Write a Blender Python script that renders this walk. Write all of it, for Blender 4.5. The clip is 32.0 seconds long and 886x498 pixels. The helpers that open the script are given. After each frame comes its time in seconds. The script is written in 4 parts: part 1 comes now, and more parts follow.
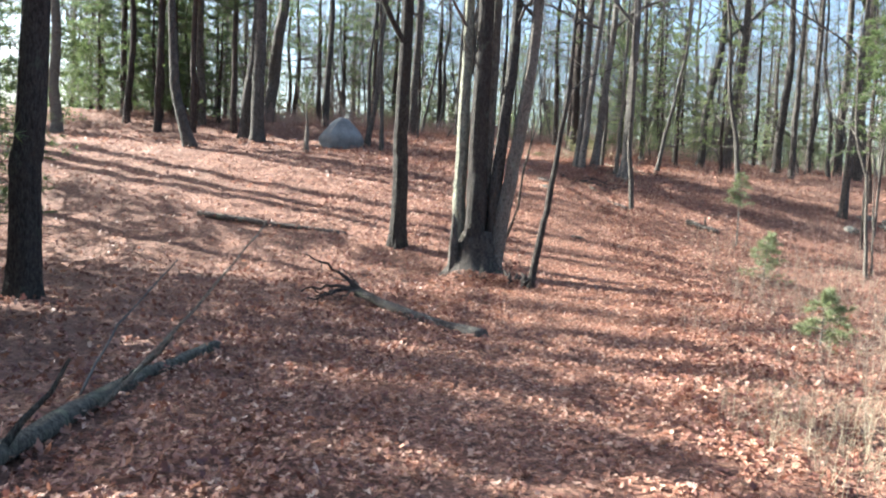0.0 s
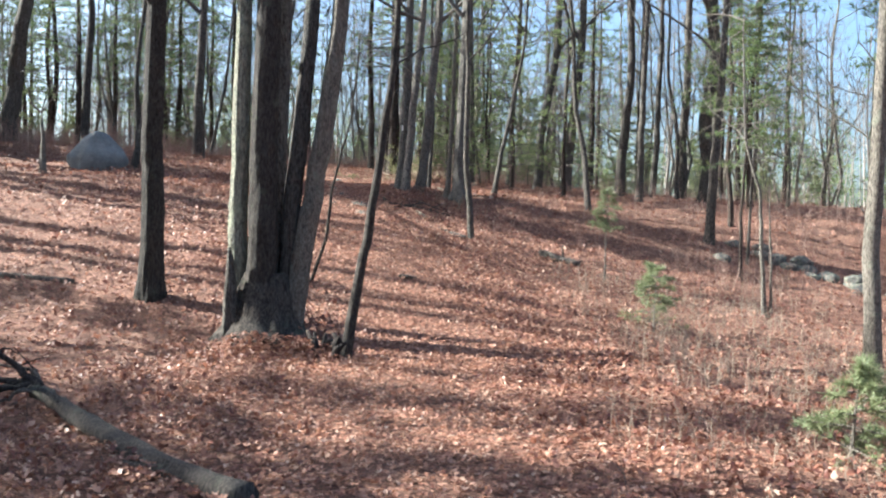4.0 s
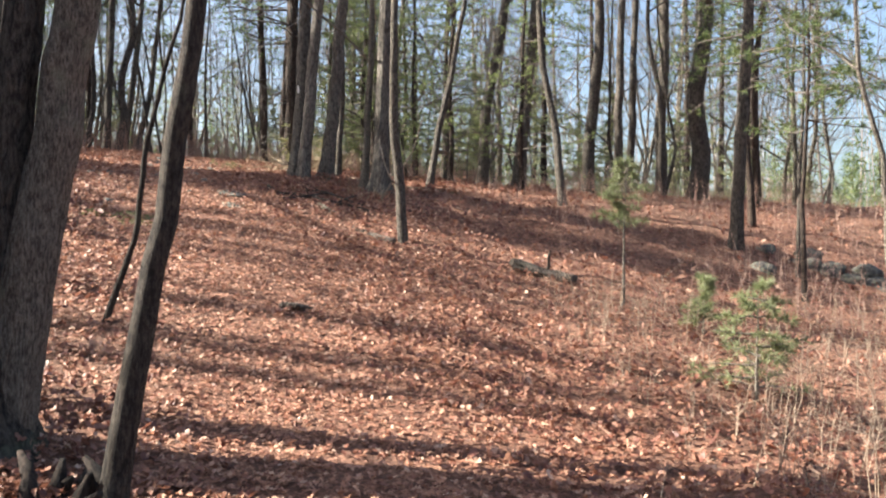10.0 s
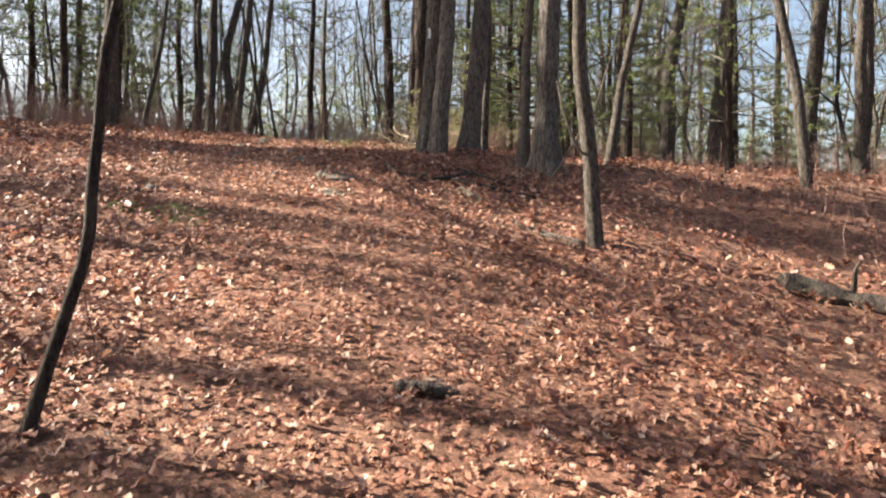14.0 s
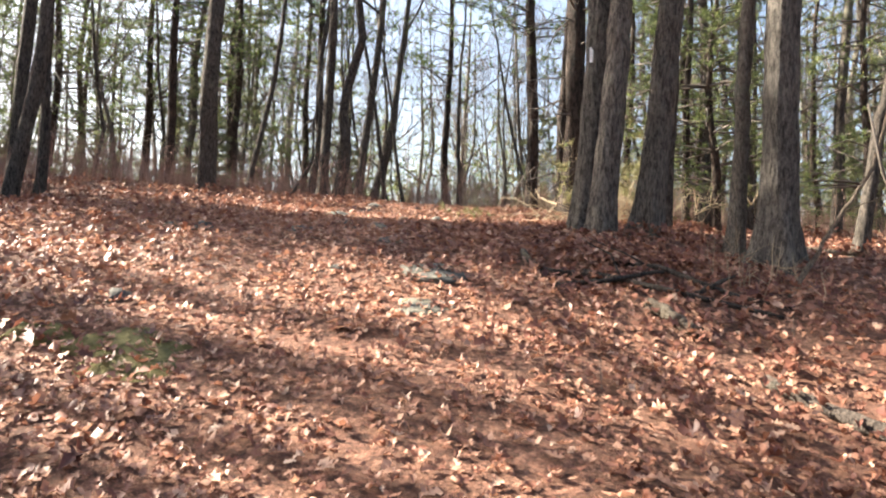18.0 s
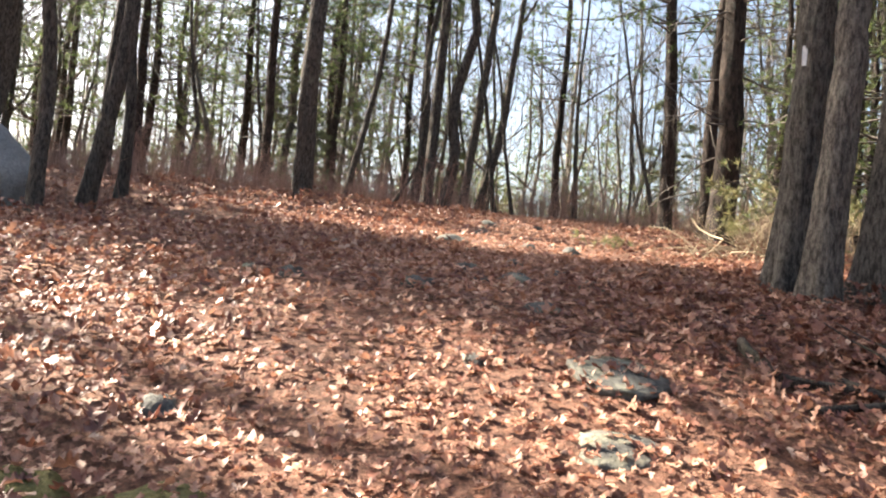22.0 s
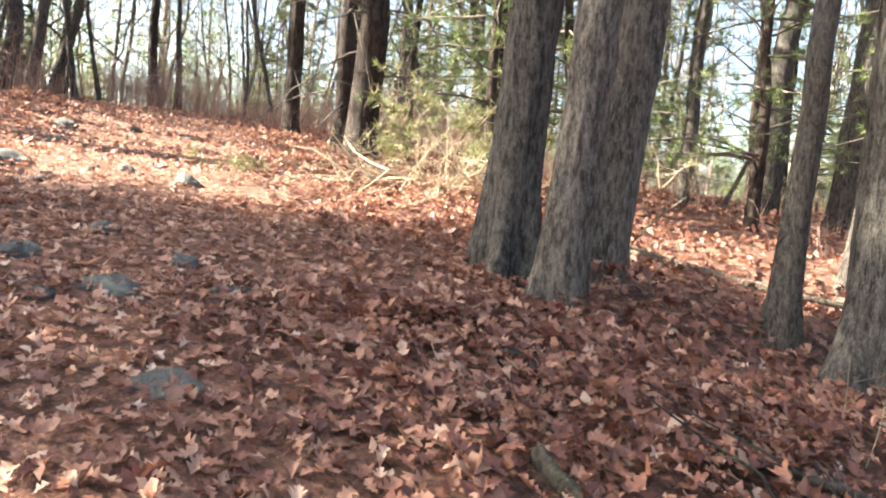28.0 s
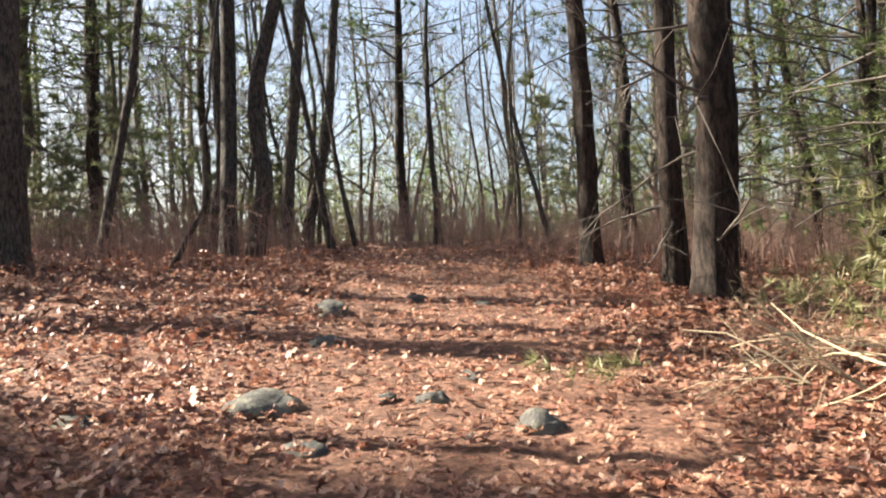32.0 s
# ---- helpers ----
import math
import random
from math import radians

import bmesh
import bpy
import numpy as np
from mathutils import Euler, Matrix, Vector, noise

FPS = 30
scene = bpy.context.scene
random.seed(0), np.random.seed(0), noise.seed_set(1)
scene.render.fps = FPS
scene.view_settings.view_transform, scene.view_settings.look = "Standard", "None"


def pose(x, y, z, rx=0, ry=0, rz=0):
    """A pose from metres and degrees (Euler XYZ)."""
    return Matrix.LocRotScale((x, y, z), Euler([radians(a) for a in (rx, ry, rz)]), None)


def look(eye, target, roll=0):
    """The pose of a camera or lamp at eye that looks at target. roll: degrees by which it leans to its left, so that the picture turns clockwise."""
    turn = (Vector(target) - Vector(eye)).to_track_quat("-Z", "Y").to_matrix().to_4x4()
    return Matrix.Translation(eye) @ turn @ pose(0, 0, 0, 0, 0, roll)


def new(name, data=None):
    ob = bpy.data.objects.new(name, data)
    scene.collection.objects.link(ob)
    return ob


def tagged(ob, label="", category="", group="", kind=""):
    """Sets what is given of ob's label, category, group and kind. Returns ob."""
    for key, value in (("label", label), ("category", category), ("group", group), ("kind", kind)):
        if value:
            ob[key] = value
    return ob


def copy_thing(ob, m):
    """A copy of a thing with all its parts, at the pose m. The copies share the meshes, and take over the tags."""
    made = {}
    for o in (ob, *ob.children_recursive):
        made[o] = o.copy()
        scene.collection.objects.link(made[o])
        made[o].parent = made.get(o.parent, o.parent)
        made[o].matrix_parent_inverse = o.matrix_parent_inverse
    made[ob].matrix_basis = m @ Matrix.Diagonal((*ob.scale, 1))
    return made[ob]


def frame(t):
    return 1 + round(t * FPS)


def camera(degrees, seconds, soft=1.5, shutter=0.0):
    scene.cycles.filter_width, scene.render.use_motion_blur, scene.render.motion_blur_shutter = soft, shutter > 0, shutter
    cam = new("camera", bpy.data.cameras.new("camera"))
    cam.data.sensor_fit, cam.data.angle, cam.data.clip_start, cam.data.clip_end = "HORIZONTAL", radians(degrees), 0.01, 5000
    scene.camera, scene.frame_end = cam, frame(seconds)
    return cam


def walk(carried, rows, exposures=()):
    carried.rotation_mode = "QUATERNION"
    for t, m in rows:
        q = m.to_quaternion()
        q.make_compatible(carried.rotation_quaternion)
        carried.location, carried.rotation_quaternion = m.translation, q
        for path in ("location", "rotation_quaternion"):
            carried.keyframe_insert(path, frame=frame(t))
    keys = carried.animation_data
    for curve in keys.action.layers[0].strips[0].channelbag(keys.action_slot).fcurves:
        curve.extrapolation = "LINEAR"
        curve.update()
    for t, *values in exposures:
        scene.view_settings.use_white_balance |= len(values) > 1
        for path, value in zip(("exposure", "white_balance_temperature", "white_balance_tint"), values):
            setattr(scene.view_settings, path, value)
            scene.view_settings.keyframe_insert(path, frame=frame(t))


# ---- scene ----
# camera and walk
cam = camera(54.0, 32.0, soft=2.1)
PATH = [
    (0.0, look((-0.000, -0.000, 1.680), (-0.217, 9.976, 1.024), 2.46)),
    (0.5, look((-0.021, 0.605, 1.703), (-0.122, 10.591, 1.199), 4.18)),
    (1.0, look((-0.032, 1.216, 1.715), (-0.492, 11.192, 1.181), 0.34)),
    (1.5, look((0.056, 1.899, 1.668), (-1.030, 11.827, 1.164), 1.45)),
    (2.0, look((0.129, 2.746, 1.613), (0.298, 12.736, 1.198), 1.04)),
    (2.5, look((0.223, 3.660, 1.547), (0.702, 13.618, 0.769), 1.56)),
    (3.0, look((0.287, 4.526, 1.501), (1.111, 14.479, 0.996), 1.88)),
    (3.5, look((0.430, 5.395, 1.457), (2.123, 15.249, 1.296), 1.87)),
    (5.5, look((0.608, 8.403, 1.444), (2.700, 18.180, 1.299), 0.44)),
    (6.0, look((0.686, 9.040, 1.403), (3.564, 18.616, 1.382), -0.15)),
    (6.5, look((0.749, 9.667, 1.383), (3.318, 19.331, 1.277), 1.98)),
    (7.0, look((0.867, 10.224, 1.365), (3.971, 19.723, 1.002), 0.81)),
    (7.5, look((1.093, 10.698, 1.324), (4.527, 20.082, 0.952), 2.03)),
    (8.0, look((1.252, 11.199, 1.269), (5.026, 20.456, 1.013), 2.63)),
    (8.5, look((1.451, 11.801, 1.208), (4.892, 21.190, 1.257), 2.17)),
    (9.0, look((1.678, 12.472, 1.203), (4.519, 22.060, 1.276), 1.74)),
    (9.5, look((1.803, 13.146, 1.114), (4.772, 22.688, 1.495), -1.01)),
    (10.0, look((1.967, 13.824, 1.157), (4.766, 23.424, 1.268), 0.44)),
    (10.5, look((2.070, 14.498, 1.199), (5.513, 23.886, 1.245), 0.56)),
    (11.0, look((2.199, 15.109, 1.209), (5.371, 24.593, 1.214), 1.18)),
    (11.5, look((2.253, 15.744, 1.212), (5.169, 25.308, 1.376), 2.67)),
    (12.0, look((2.299, 16.400, 1.200), (5.047, 26.011, 1.476), 0.89)),
    (12.5, look((2.386, 17.015, 1.256), (4.569, 26.773, 1.144), 1.37)),
    (13.0, look((2.467, 17.657, 1.330), (4.896, 27.357, 1.394), 1.08)),
    (13.5, look((2.574, 18.252, 1.361), (4.786, 28.004, 1.286), -0.26)),
    (14.0, look((2.582, 18.862, 1.376), (3.887, 28.776, 1.389), 0.02)),
    (14.5, look((2.704, 19.380, 1.494), (4.045, 29.280, 1.921), -4.96)),
    (16.5, look((3.461, 21.914, 1.795), (5.581, 31.671, 2.343), 0.56)),
    (17.0, look((3.248, 22.432, 1.857), (4.090, 32.395, 2.073), 4.18)),
    (17.5, look((3.045, 22.755, 1.909), (3.311, 32.728, 2.587), 4.35)),
    (18.0, look((2.926, 22.991, 2.000), (2.577, 32.962, 2.676), 1.62)),
    (18.5, look((2.830, 23.452, 2.029), (3.169, 33.446, 2.104), 5.09)),
    (19.0, look((2.779, 23.900, 2.135), (3.855, 33.841, 2.315), 3.07)),
    (19.5, look((2.777, 24.270, 2.271), (3.877, 34.205, 2.553), 1.72)),
    (20.0, look((2.648, 24.584, 2.298), (3.464, 34.538, 2.810), 3.40)),
    (20.5, look((2.496, 24.839, 2.424), (2.617, 34.812, 3.150), 3.56)),
    (21.0, look((2.445, 24.883, 2.532), (0.943, 34.743, 3.243), 3.52)),
    (21.5, look((2.381, 24.763, 2.565), (0.420, 34.546, 3.233), 3.47)),
    (22.0, look((2.365, 24.867, 2.552), (0.975, 34.754, 3.119), 4.32)),
    (22.5, look((2.365, 25.013, 2.545), (1.591, 34.967, 3.109), 5.38)),
    (23.0, look((2.393, 25.146, 2.535), (2.546, 35.127, 3.136), 1.20)),
    (23.5, look((2.413, 25.172, 2.532), (3.566, 35.080, 3.238), 0.48)),
    (24.0, look((2.403, 25.196, 2.528), (3.484, 35.113, 3.236), 0.64)),
    (24.5, look((2.357, 25.216, 2.521), (3.503, 35.136, 3.040), 1.07)),
    (26.5, look((2.218, 26.214, 2.768), (3.785, 36.083, 2.375), 3.05)),
    (27.0, look((2.247, 26.622, 2.889), (4.649, 36.326, 2.645), 2.59)),
    (27.5, look((2.233, 26.939, 2.945), (4.868, 36.583, 2.736), 3.23)),
    (28.0, look((2.199, 27.286, 3.168), (5.350, 36.760, 2.612), 4.05)),
    (28.5, look((2.270, 27.651, 3.269), (5.340, 37.166, 3.087), 1.60)),
    (29.0, look((2.228, 28.024, 3.264), (4.939, 37.649, 3.343), 3.10)),
    (29.5, look((2.152, 28.463, 3.440), (4.664, 38.141, 3.331), 3.90)),
    (30.0, look((2.077, 28.890, 3.521), (4.296, 38.635, 3.192), 1.95)),
    (30.5, look((2.002, 29.284, 3.572), (3.901, 39.098, 3.285), 1.87)),
    (31.0, look((1.818, 29.620, 3.727), (3.276, 39.504, 3.302), 0.20)),
    (31.5, look((1.770, 30.103, 3.762), (2.694, 40.059, 3.598), -3.26)),
    (32.0, look((1.771, 30.427, 3.859), (2.292, 40.404, 4.288), -2.87)),
]
walk(cam, PATH, [
    (0.0, 2.85, 5450, 2), (3.0, 2.65, 5400, 2), (6.0, 2.5, 5450, 3), (7.0, 2.55, 5650, 5), (9.0, 2.53, 6000, 7), (11.0, 2.47, 6350, 9), (13.0, 2.5, 6600, 10), (14.0, 2.4, 6600, 10), (17.0, 2.87, 6700, 11), (19.0, 2.8, 6450, 8), (20.0, 2.9, 6600, 9), (21.0, 2.78, 6550, 9),
    (22.0, 2.85, 6550, 9), (24.0, 3.02, 6550, 9), (26.5, 3.3, 6350, 8), (28.0, 3.57, 6350, 6), (29.5, 3.1, 6300, 7), (30.0, 2.95, 6250, 7), (31.0, 2.65, 6550, 10), (32.0, 2.5, 6500, 8)])

# world, sun, exposure
SUN_DIR = Vector((-0.935, 0.355, 0.0)).normalized()
SUN_EL = radians(35)
world = bpy.data.worlds.new("winter_sky")
scene.world = world
world.use_nodes = True
wn = world.node_tree
wn.nodes.clear()
sky = wn.nodes.new("ShaderNodeTexSky")
sky.sky_type = "NISHITA"
sky.sun_disc = False
sky.sun_elevation = SUN_EL
sky.sun_rotation = math.atan2(SUN_DIR.x, SUN_DIR.y)
sky.air_density, sky.dust_density, sky.ozone_density = 1.0, 4.0, 0.9
bg = wn.nodes.new("ShaderNodeBackground")
bg.inputs["Strength"].default_value = 0.059
wo = wn.nodes.new("ShaderNodeOutputWorld")
wn.links.new(sky.outputs[0], bg.inputs[0])
wn.links.new(bg.outputs[0], wo.inputs[0])
sun = new("sun", bpy.data.lights.new("sun", "SUN"))
sun.data.energy, sun.data.angle, sun.data.color = 5.0, radians(0.55), (1.0, 0.905, 0.765)
to_sun = Vector((SUN_DIR.x * math.cos(SUN_EL), SUN_DIR.y * math.cos(SUN_EL), math.sin(SUN_EL)))
sun.matrix_world = look(to_sun * 60, (0, 0, 0))


# materials
class Mat:
    """A node material with a principled shader, and a short way to add nodes."""

    def __init__(self, name, rough=0.8):
        self.m = bpy.data.materials.new(name)
        self.m.use_nodes = True
        self.t = self.m.node_tree
        self.b = self.t.nodes["Principled BSDF"]
        self.b.inputs["Roughness"].default_value = rough
        self.b.inputs["Specular IOR Level"].default_value = 0.3

    def add(self, kind, **values):
        n = self.t.nodes.new(kind)
        for k, v in values.items():
            n.inputs[k.replace("_", " ")].default_value = v
        return n

    def link(self, a, b):
        self.t.links.new(a, b)

    def coords(self, scale=(1, 1, 1), kind="Object"):
        c, mp = self.add("ShaderNodeTexCoord"), self.add("ShaderNodeMapping", Scale=scale)
        self.link(c.outputs[kind], mp.inputs[0])
        return mp.outputs[0]

    def noise(self, vec, scale, detail=4.0, rough=0.6):
        n = self.add("ShaderNodeTexNoise", Scale=scale, Detail=detail, Roughness=rough)
        self.link(vec, n.inputs["Vector"])
        return n.outputs["Fac"]

    def ramp(self, fac, *stops):
        r = self.add("ShaderNodeValToRGB")
        e = r.color_ramp.elements
        while len(e) < len(stops):
            e.new(0.5)
        for el, (p, col) in zip(e, stops):
            el.position, el.color = p, (*col, 1)
        self.link(fac, r.inputs[0])
        return r.outputs[0]

    def mix(self, fac, a, b, mode="MIX"):
        n = self.t.nodes.new("ShaderNodeMix")
        n.data_type, n.blend_type = "RGBA", mode
        for k, v in (("Factor", fac), ("A", a), ("B", b)):
            s = [i for i in n.inputs if i.name == k and i.enabled and (k == "Factor" or i.type == "RGBA")][0]
            if isinstance(v, (int, float)):
                s.default_value = v
            elif isinstance(v, tuple):
                s.default_value = (*v, 1)
            else:
                self.link(v, s)
        return [o for o in n.outputs if o.type == "RGBA"][0]

    def colour(self, out):
        self.link(out, self.b.inputs["Base Color"])
        return self

    def bump(self, height, strength=0.5, distance=0.02):
        n = self.add("ShaderNodeBump", Strength=strength, Distance=distance)
        self.link(height, n.inputs["Height"])
        self.link(n.outputs[0], self.b.inputs["Normal"])
        return self


def bark_material(name, dark, light, lichen, amount, ridge=1.0):
    k = Mat(name, 0.92)
    v = k.coords((1, 1, 0.28))
    u = k.coords()
    close, broad = k.noise(v, 38 * ridge, 6, 0.74), k.noise(v, 12 * ridge, 4, 0.65)
    mean = k.add("ShaderNodeMath")
    mean.operation = "MULTIPLY_ADD"
    mean.inputs[1].default_value = 0.80
    k.link(close, mean.inputs[0])
    part = k.add("ShaderNodeMath")
    part.operation = "MULTIPLY"
    part.inputs[1].default_value = 0.20
    k.link(broad, part.inputs[0])
    k.link(part.outputs[0], mean.inputs[2])
    plates = mean.outputs[0]
    fine = k.noise(v, 190 * ridge, 3, 0.6)
    patch = k.noise(u, 2.3, 4, 0.6)
    oi = k.add("ShaderNodeObjectInfo")
    tone = k.ramp(plates, (0.415, dark), (0.59, light))
    tone = k.mix(k.ramp(patch, (0.60 - amount, (0, 0, 0)), (0.72 - amount * 0.6, (0.7, 0.7, 0.7))), tone, lichen)
    tone = k.mix(1.0, tone, k.ramp(fine, (0.35, (0.62, 0.62, 0.62)), (0.65, (1.25, 1.25, 1.24))), "MULTIPLY")
    shade = k.ramp(oi.outputs["Random"], (0.0, (0.75, 0.74, 0.72)), (1.0, (1.12, 1.08, 1.02)))
    k.colour(k.mix(1.0, tone, shade, "MULTIPLY"))
    both = k.add("ShaderNodeMath")
    both.operation = "MULTIPLY_ADD"
    k.link(fine, both.inputs[0])
    both.inputs[1].default_value = 0.35
    k.link(plates, both.inputs[2])
    return k.bump(both.outputs[0], 1.0, 0.05).m


OAK = bark_material("oak_bark", (0.026, 0.022, 0.019), (0.155, 0.134, 0.115), (0.22, 0.225, 0.17), 0.0)
PINE_BARK = bark_material("pine_bark", (0.013, 0.010, 0.008), (0.085, 0.060, 0.048), (0.13, 0.135, 0.10), -0.05, 0.7)
PALE = bark_material("pale_bark", (0.07, 0.058, 0.048), (0.27, 0.24, 0.205), (0.24, 0.26, 0.20), 0.03, 1.6)
# Oak bark made paler: sunlight on the trio is mixed into its grey.
LIT_GREY_OAK = bark_material("lit_grey_oak_bark", (0.050, 0.043, 0.038), (0.25, 0.225, 0.198), (0.27, 0.275, 0.22), 0.01)
# Oak bark darkened in colour for trunks standing in shade or against light.
SHADED_OAK = bark_material("shaded_oak_bark", (0.018, 0.014, 0.012), (0.085, 0.070, 0.058), (0.13, 0.135, 0.10), 0.0)
DARKWOOD = bark_material("dark_wood", (0.014, 0.010, 0.009), (0.075, 0.055, 0.045), (0.09, 0.08, 0.06), -0.05)
ROOT = bark_material("root_bark", (0.018, 0.014, 0.012), (0.11, 0.09, 0.075), (0.13, 0.14, 0.09), 0.0)
# Cream tone carries the sunlight on the clump's left stem as well as lichen.
SUNLIT_CREAM = bark_material("sunlit_lichened_bark", (0.13, 0.12, 0.095), (0.46, 0.44, 0.34), (0.42, 0.45, 0.31), 0.05)
MOSSY = bark_material("mossy_bark", (0.036, 0.032, 0.025), (0.19, 0.17, 0.135), (0.23, 0.25, 0.16), 0.05)
ROTTEN = bark_material("rotten_wood", (0.045, 0.035, 0.03), (0.20, 0.165, 0.14), (0.22, 0.24, 0.17), 0.0, 1.4)
DEADWOOD = bark_material("bleached_wood", (0.10, 0.078, 0.06), (0.32, 0.26, 0.20), (0.24, 0.24, 0.18), 0.0, 2.0)
CHAR = bark_material("charred_wood", (0.008, 0.007, 0.006), (0.035, 0.03, 0.028), (0.05, 0.05, 0.045), -0.05)


def twig_material(name, a, b):
    k = Mat(name, 0.85)
    geo = k.add("ShaderNodeNewGeometry")
    k.colour(k.ramp(geo.outputs["Random Per Island"], (0.0, a), (1.0, b)))
    return k.m


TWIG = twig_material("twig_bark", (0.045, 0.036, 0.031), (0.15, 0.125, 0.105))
# Lighter TWIG copy: the sun on the distant branches is put into the colour.
FAR_TWIG_LIT = twig_material("distant_sunlit_bark", (0.10, 0.085, 0.075), (0.30, 0.26, 0.225))
BRUSH = twig_material("reddish_twigs", (0.17, 0.095, 0.075), (0.42, 0.28, 0.22))
WEED = twig_material("dry_weed_stems", (0.13, 0.09, 0.07), (0.38, 0.29, 0.21))
STRAW = twig_material("dry_straw_twigs", (0.20, 0.145, 0.095), (0.44, 0.36, 0.24))


def leaf_material(name, *stops, rough=0.55, through_light=0.25):
    k = Mat(name, rough)
    geo = k.add("ShaderNodeNewGeometry")
    v = k.coords()
    col = k.ramp(geo.outputs["Random Per Island"], *stops)
    spot = k.noise(v, 90, 3)
    col = k.mix(1.0, col, k.ramp(spot, (0.3, (0.8, 0.78, 0.76)), (0.7, (1.1, 1.1, 1.1))), "MULTIPLY")
    k.colour(col)
    k.b.inputs["Specular IOR Level"].default_value = 0.4
    tr = k.add("ShaderNodeBsdfTranslucent")
    k.link(col, tr.inputs["Color"])
    ms = k.add("ShaderNodeMixShader", Fac=through_light)
    k.link(k.b.outputs[0], ms.inputs[1])
    k.link(tr.outputs[0], ms.inputs[2])
    out = k.t.nodes["Material Output"]
    k.link(ms.outputs[0], out.inputs["Surface"])
    return k.m


LITTER = leaf_material("oak_leaf_litter", (0.0, (0.185, 0.074, 0.048)), (0.3, (0.285, 0.128, 0.080)), (0.65, (0.39, 0.200, 0.128)), (0.9, (0.50, 0.295, 0.200)), (1.0, (0.60, 0.43, 0.32)), rough=0.5, through_light=0.3)
DEEP_LITTER = leaf_material("deep_oak_leaf_litter", (0.0, (0.105, 0.038, 0.028)), (0.35, (0.20, 0.080, 0.052)), (0.7, (0.29, 0.136, 0.086)), (0.95, (0.40, 0.222, 0.148)), (1.0, (0.54, 0.37, 0.27)), rough=0.5, through_light=0.3)
NEEDLE = leaf_material("pine_needles", (0.0, (0.05, 0.078, 0.028)), (0.6, (0.105, 0.145, 0.05)), (1.0, (0.20, 0.225, 0.085)), through_light=0.45)
# Lighter than NEEDLE: sunlight on the hemlock boughs is put into the colour.
LIT_HEMLOCK = leaf_material("lit_hemlock_needles", (0.0, (0.07, 0.10, 0.038)), (0.6, (0.16, 0.205, 0.075)), (1.0, (0.29, 0.31, 0.12)), through_light=0.45)
YOUNG = leaf_material("young_pine_needles", (0.0, (0.11, 0.135, 0.06)), (0.6, (0.21, 0.235, 0.11)), (1.0, (0.34, 0.36, 0.20)), through_light=0.35)
YELLOWING = leaf_material("yellowing_foliage", (0.0, (0.10, 0.105, 0.045)), (0.6, (0.19, 0.185, 0.085)), (1.0, (0.33, 0.29, 0.15)), through_light=0.35)

k = Mat("forest_soil", 0.95)
v = k.coords()
big, mid, small = k.noise(v, 0.35, 3), k.noise(v, 5.0, 5, 0.7), k.noise(v, 34.0, 5, 0.75)
soil = k.ramp(mid, (0.25, (0.085, 0.039, 0.027)), (0.5, (0.18, 0.088, 0.058)), (0.75, (0.31, 0.172, 0.114)))
chips = k.ramp(small, (0.35, (0.6, 0.56, 0.54)), (0.65, (1.3, 1.27, 1.2)))
soil = k.mix(1.0, soil, chips, "MULTIPLY")
soil = k.mix(k.ramp(big, (0.45, (0, 0, 0)), (0.7, (0.5, 0.5, 0.5))), soil, (0.15, 0.088, 0.060))
bits = k.add("ShaderNodeTexVoronoi", Scale=26.0)
k.link(v, bits.inputs["Vector"])
tone = k.add("ShaderNodeSeparateColor")
k.link(bits.outputs["Color"], tone.inputs[0])
soil = k.mix(1.0, soil, k.ramp(tone.outputs[0], (0.0, (0.55, 0.52, 0.50)), (0.6, (1.0, 1.0, 1.0)), (1.0, (1.45, 1.5, 1.55))), "MULTIPLY")
flecks = k.add("ShaderNodeTexVoronoi", Scale=75.0)
k.link(v, flecks.inputs["Vector"])
chip = k.add("ShaderNodeSeparateColor")
k.link(flecks.outputs["Color"], chip.inputs[0])
soil = k.mix(1.0, soil, k.ramp(chip.outputs[1], (0.0, (0.7, 0.68, 0.66)), (1.0, (1.25, 1.27, 1.3))), "MULTIPLY")
rise = k.add("ShaderNodeMath")
rise.operation = "ADD"
k.link(tone.outputs[2], rise.inputs[0])
k.link(small, rise.inputs[1])
k.colour(soil).bump(rise.outputs[0], 1.0, 0.03)
SOIL = k.m

k = Mat("lichened_granite", 0.88)
v = k.coords()
oi = k.add("ShaderNodeObjectInfo")
base = k.ramp(k.noise(v, 3.5, 6, 0.7), (0.3, (0.04, 0.038, 0.033)), (0.7, (0.14, 0.13, 0.115)))
grains = k.ramp(k.noise(v, 60, 3, 0.7), (0.35, (0.65, 0.65, 0.65)), (0.65, (1.2, 1.2, 1.2)))
base = k.mix(1.0, base, grains, "MULTIPLY")
base = k.mix(k.ramp(k.noise(v, 7, 5, 0.65), (0.48, (0, 0, 0)), (0.64, (0.7, 0.7, 0.7))), base, (0.20, 0.195, 0.135))
k.colour(base).bump(k.noise(v, 12, 6, 0.7), 0.8, 0.04)
ROCK = k.m

k = Mat("pale_granite", 0.9)
v = k.coords()
base = k.ramp(k.noise(v, 2.2, 6, 0.7), (0.3, (0.13, 0.127, 0.12)), (0.7, (0.28, 0.272, 0.255)))
base = k.mix(1.0, base, k.ramp(k.noise(v, 45, 3, 0.7), (0.35, (0.7, 0.7, 0.7)), (0.65, (1.15, 1.15, 1.15))), "MULTIPLY")
k.colour(base).bump(k.noise(v, 9, 6, 0.7), 0.7, 0.05)
GRANITE = k.m

k = Mat("moss", 0.95)
v = k.coords()
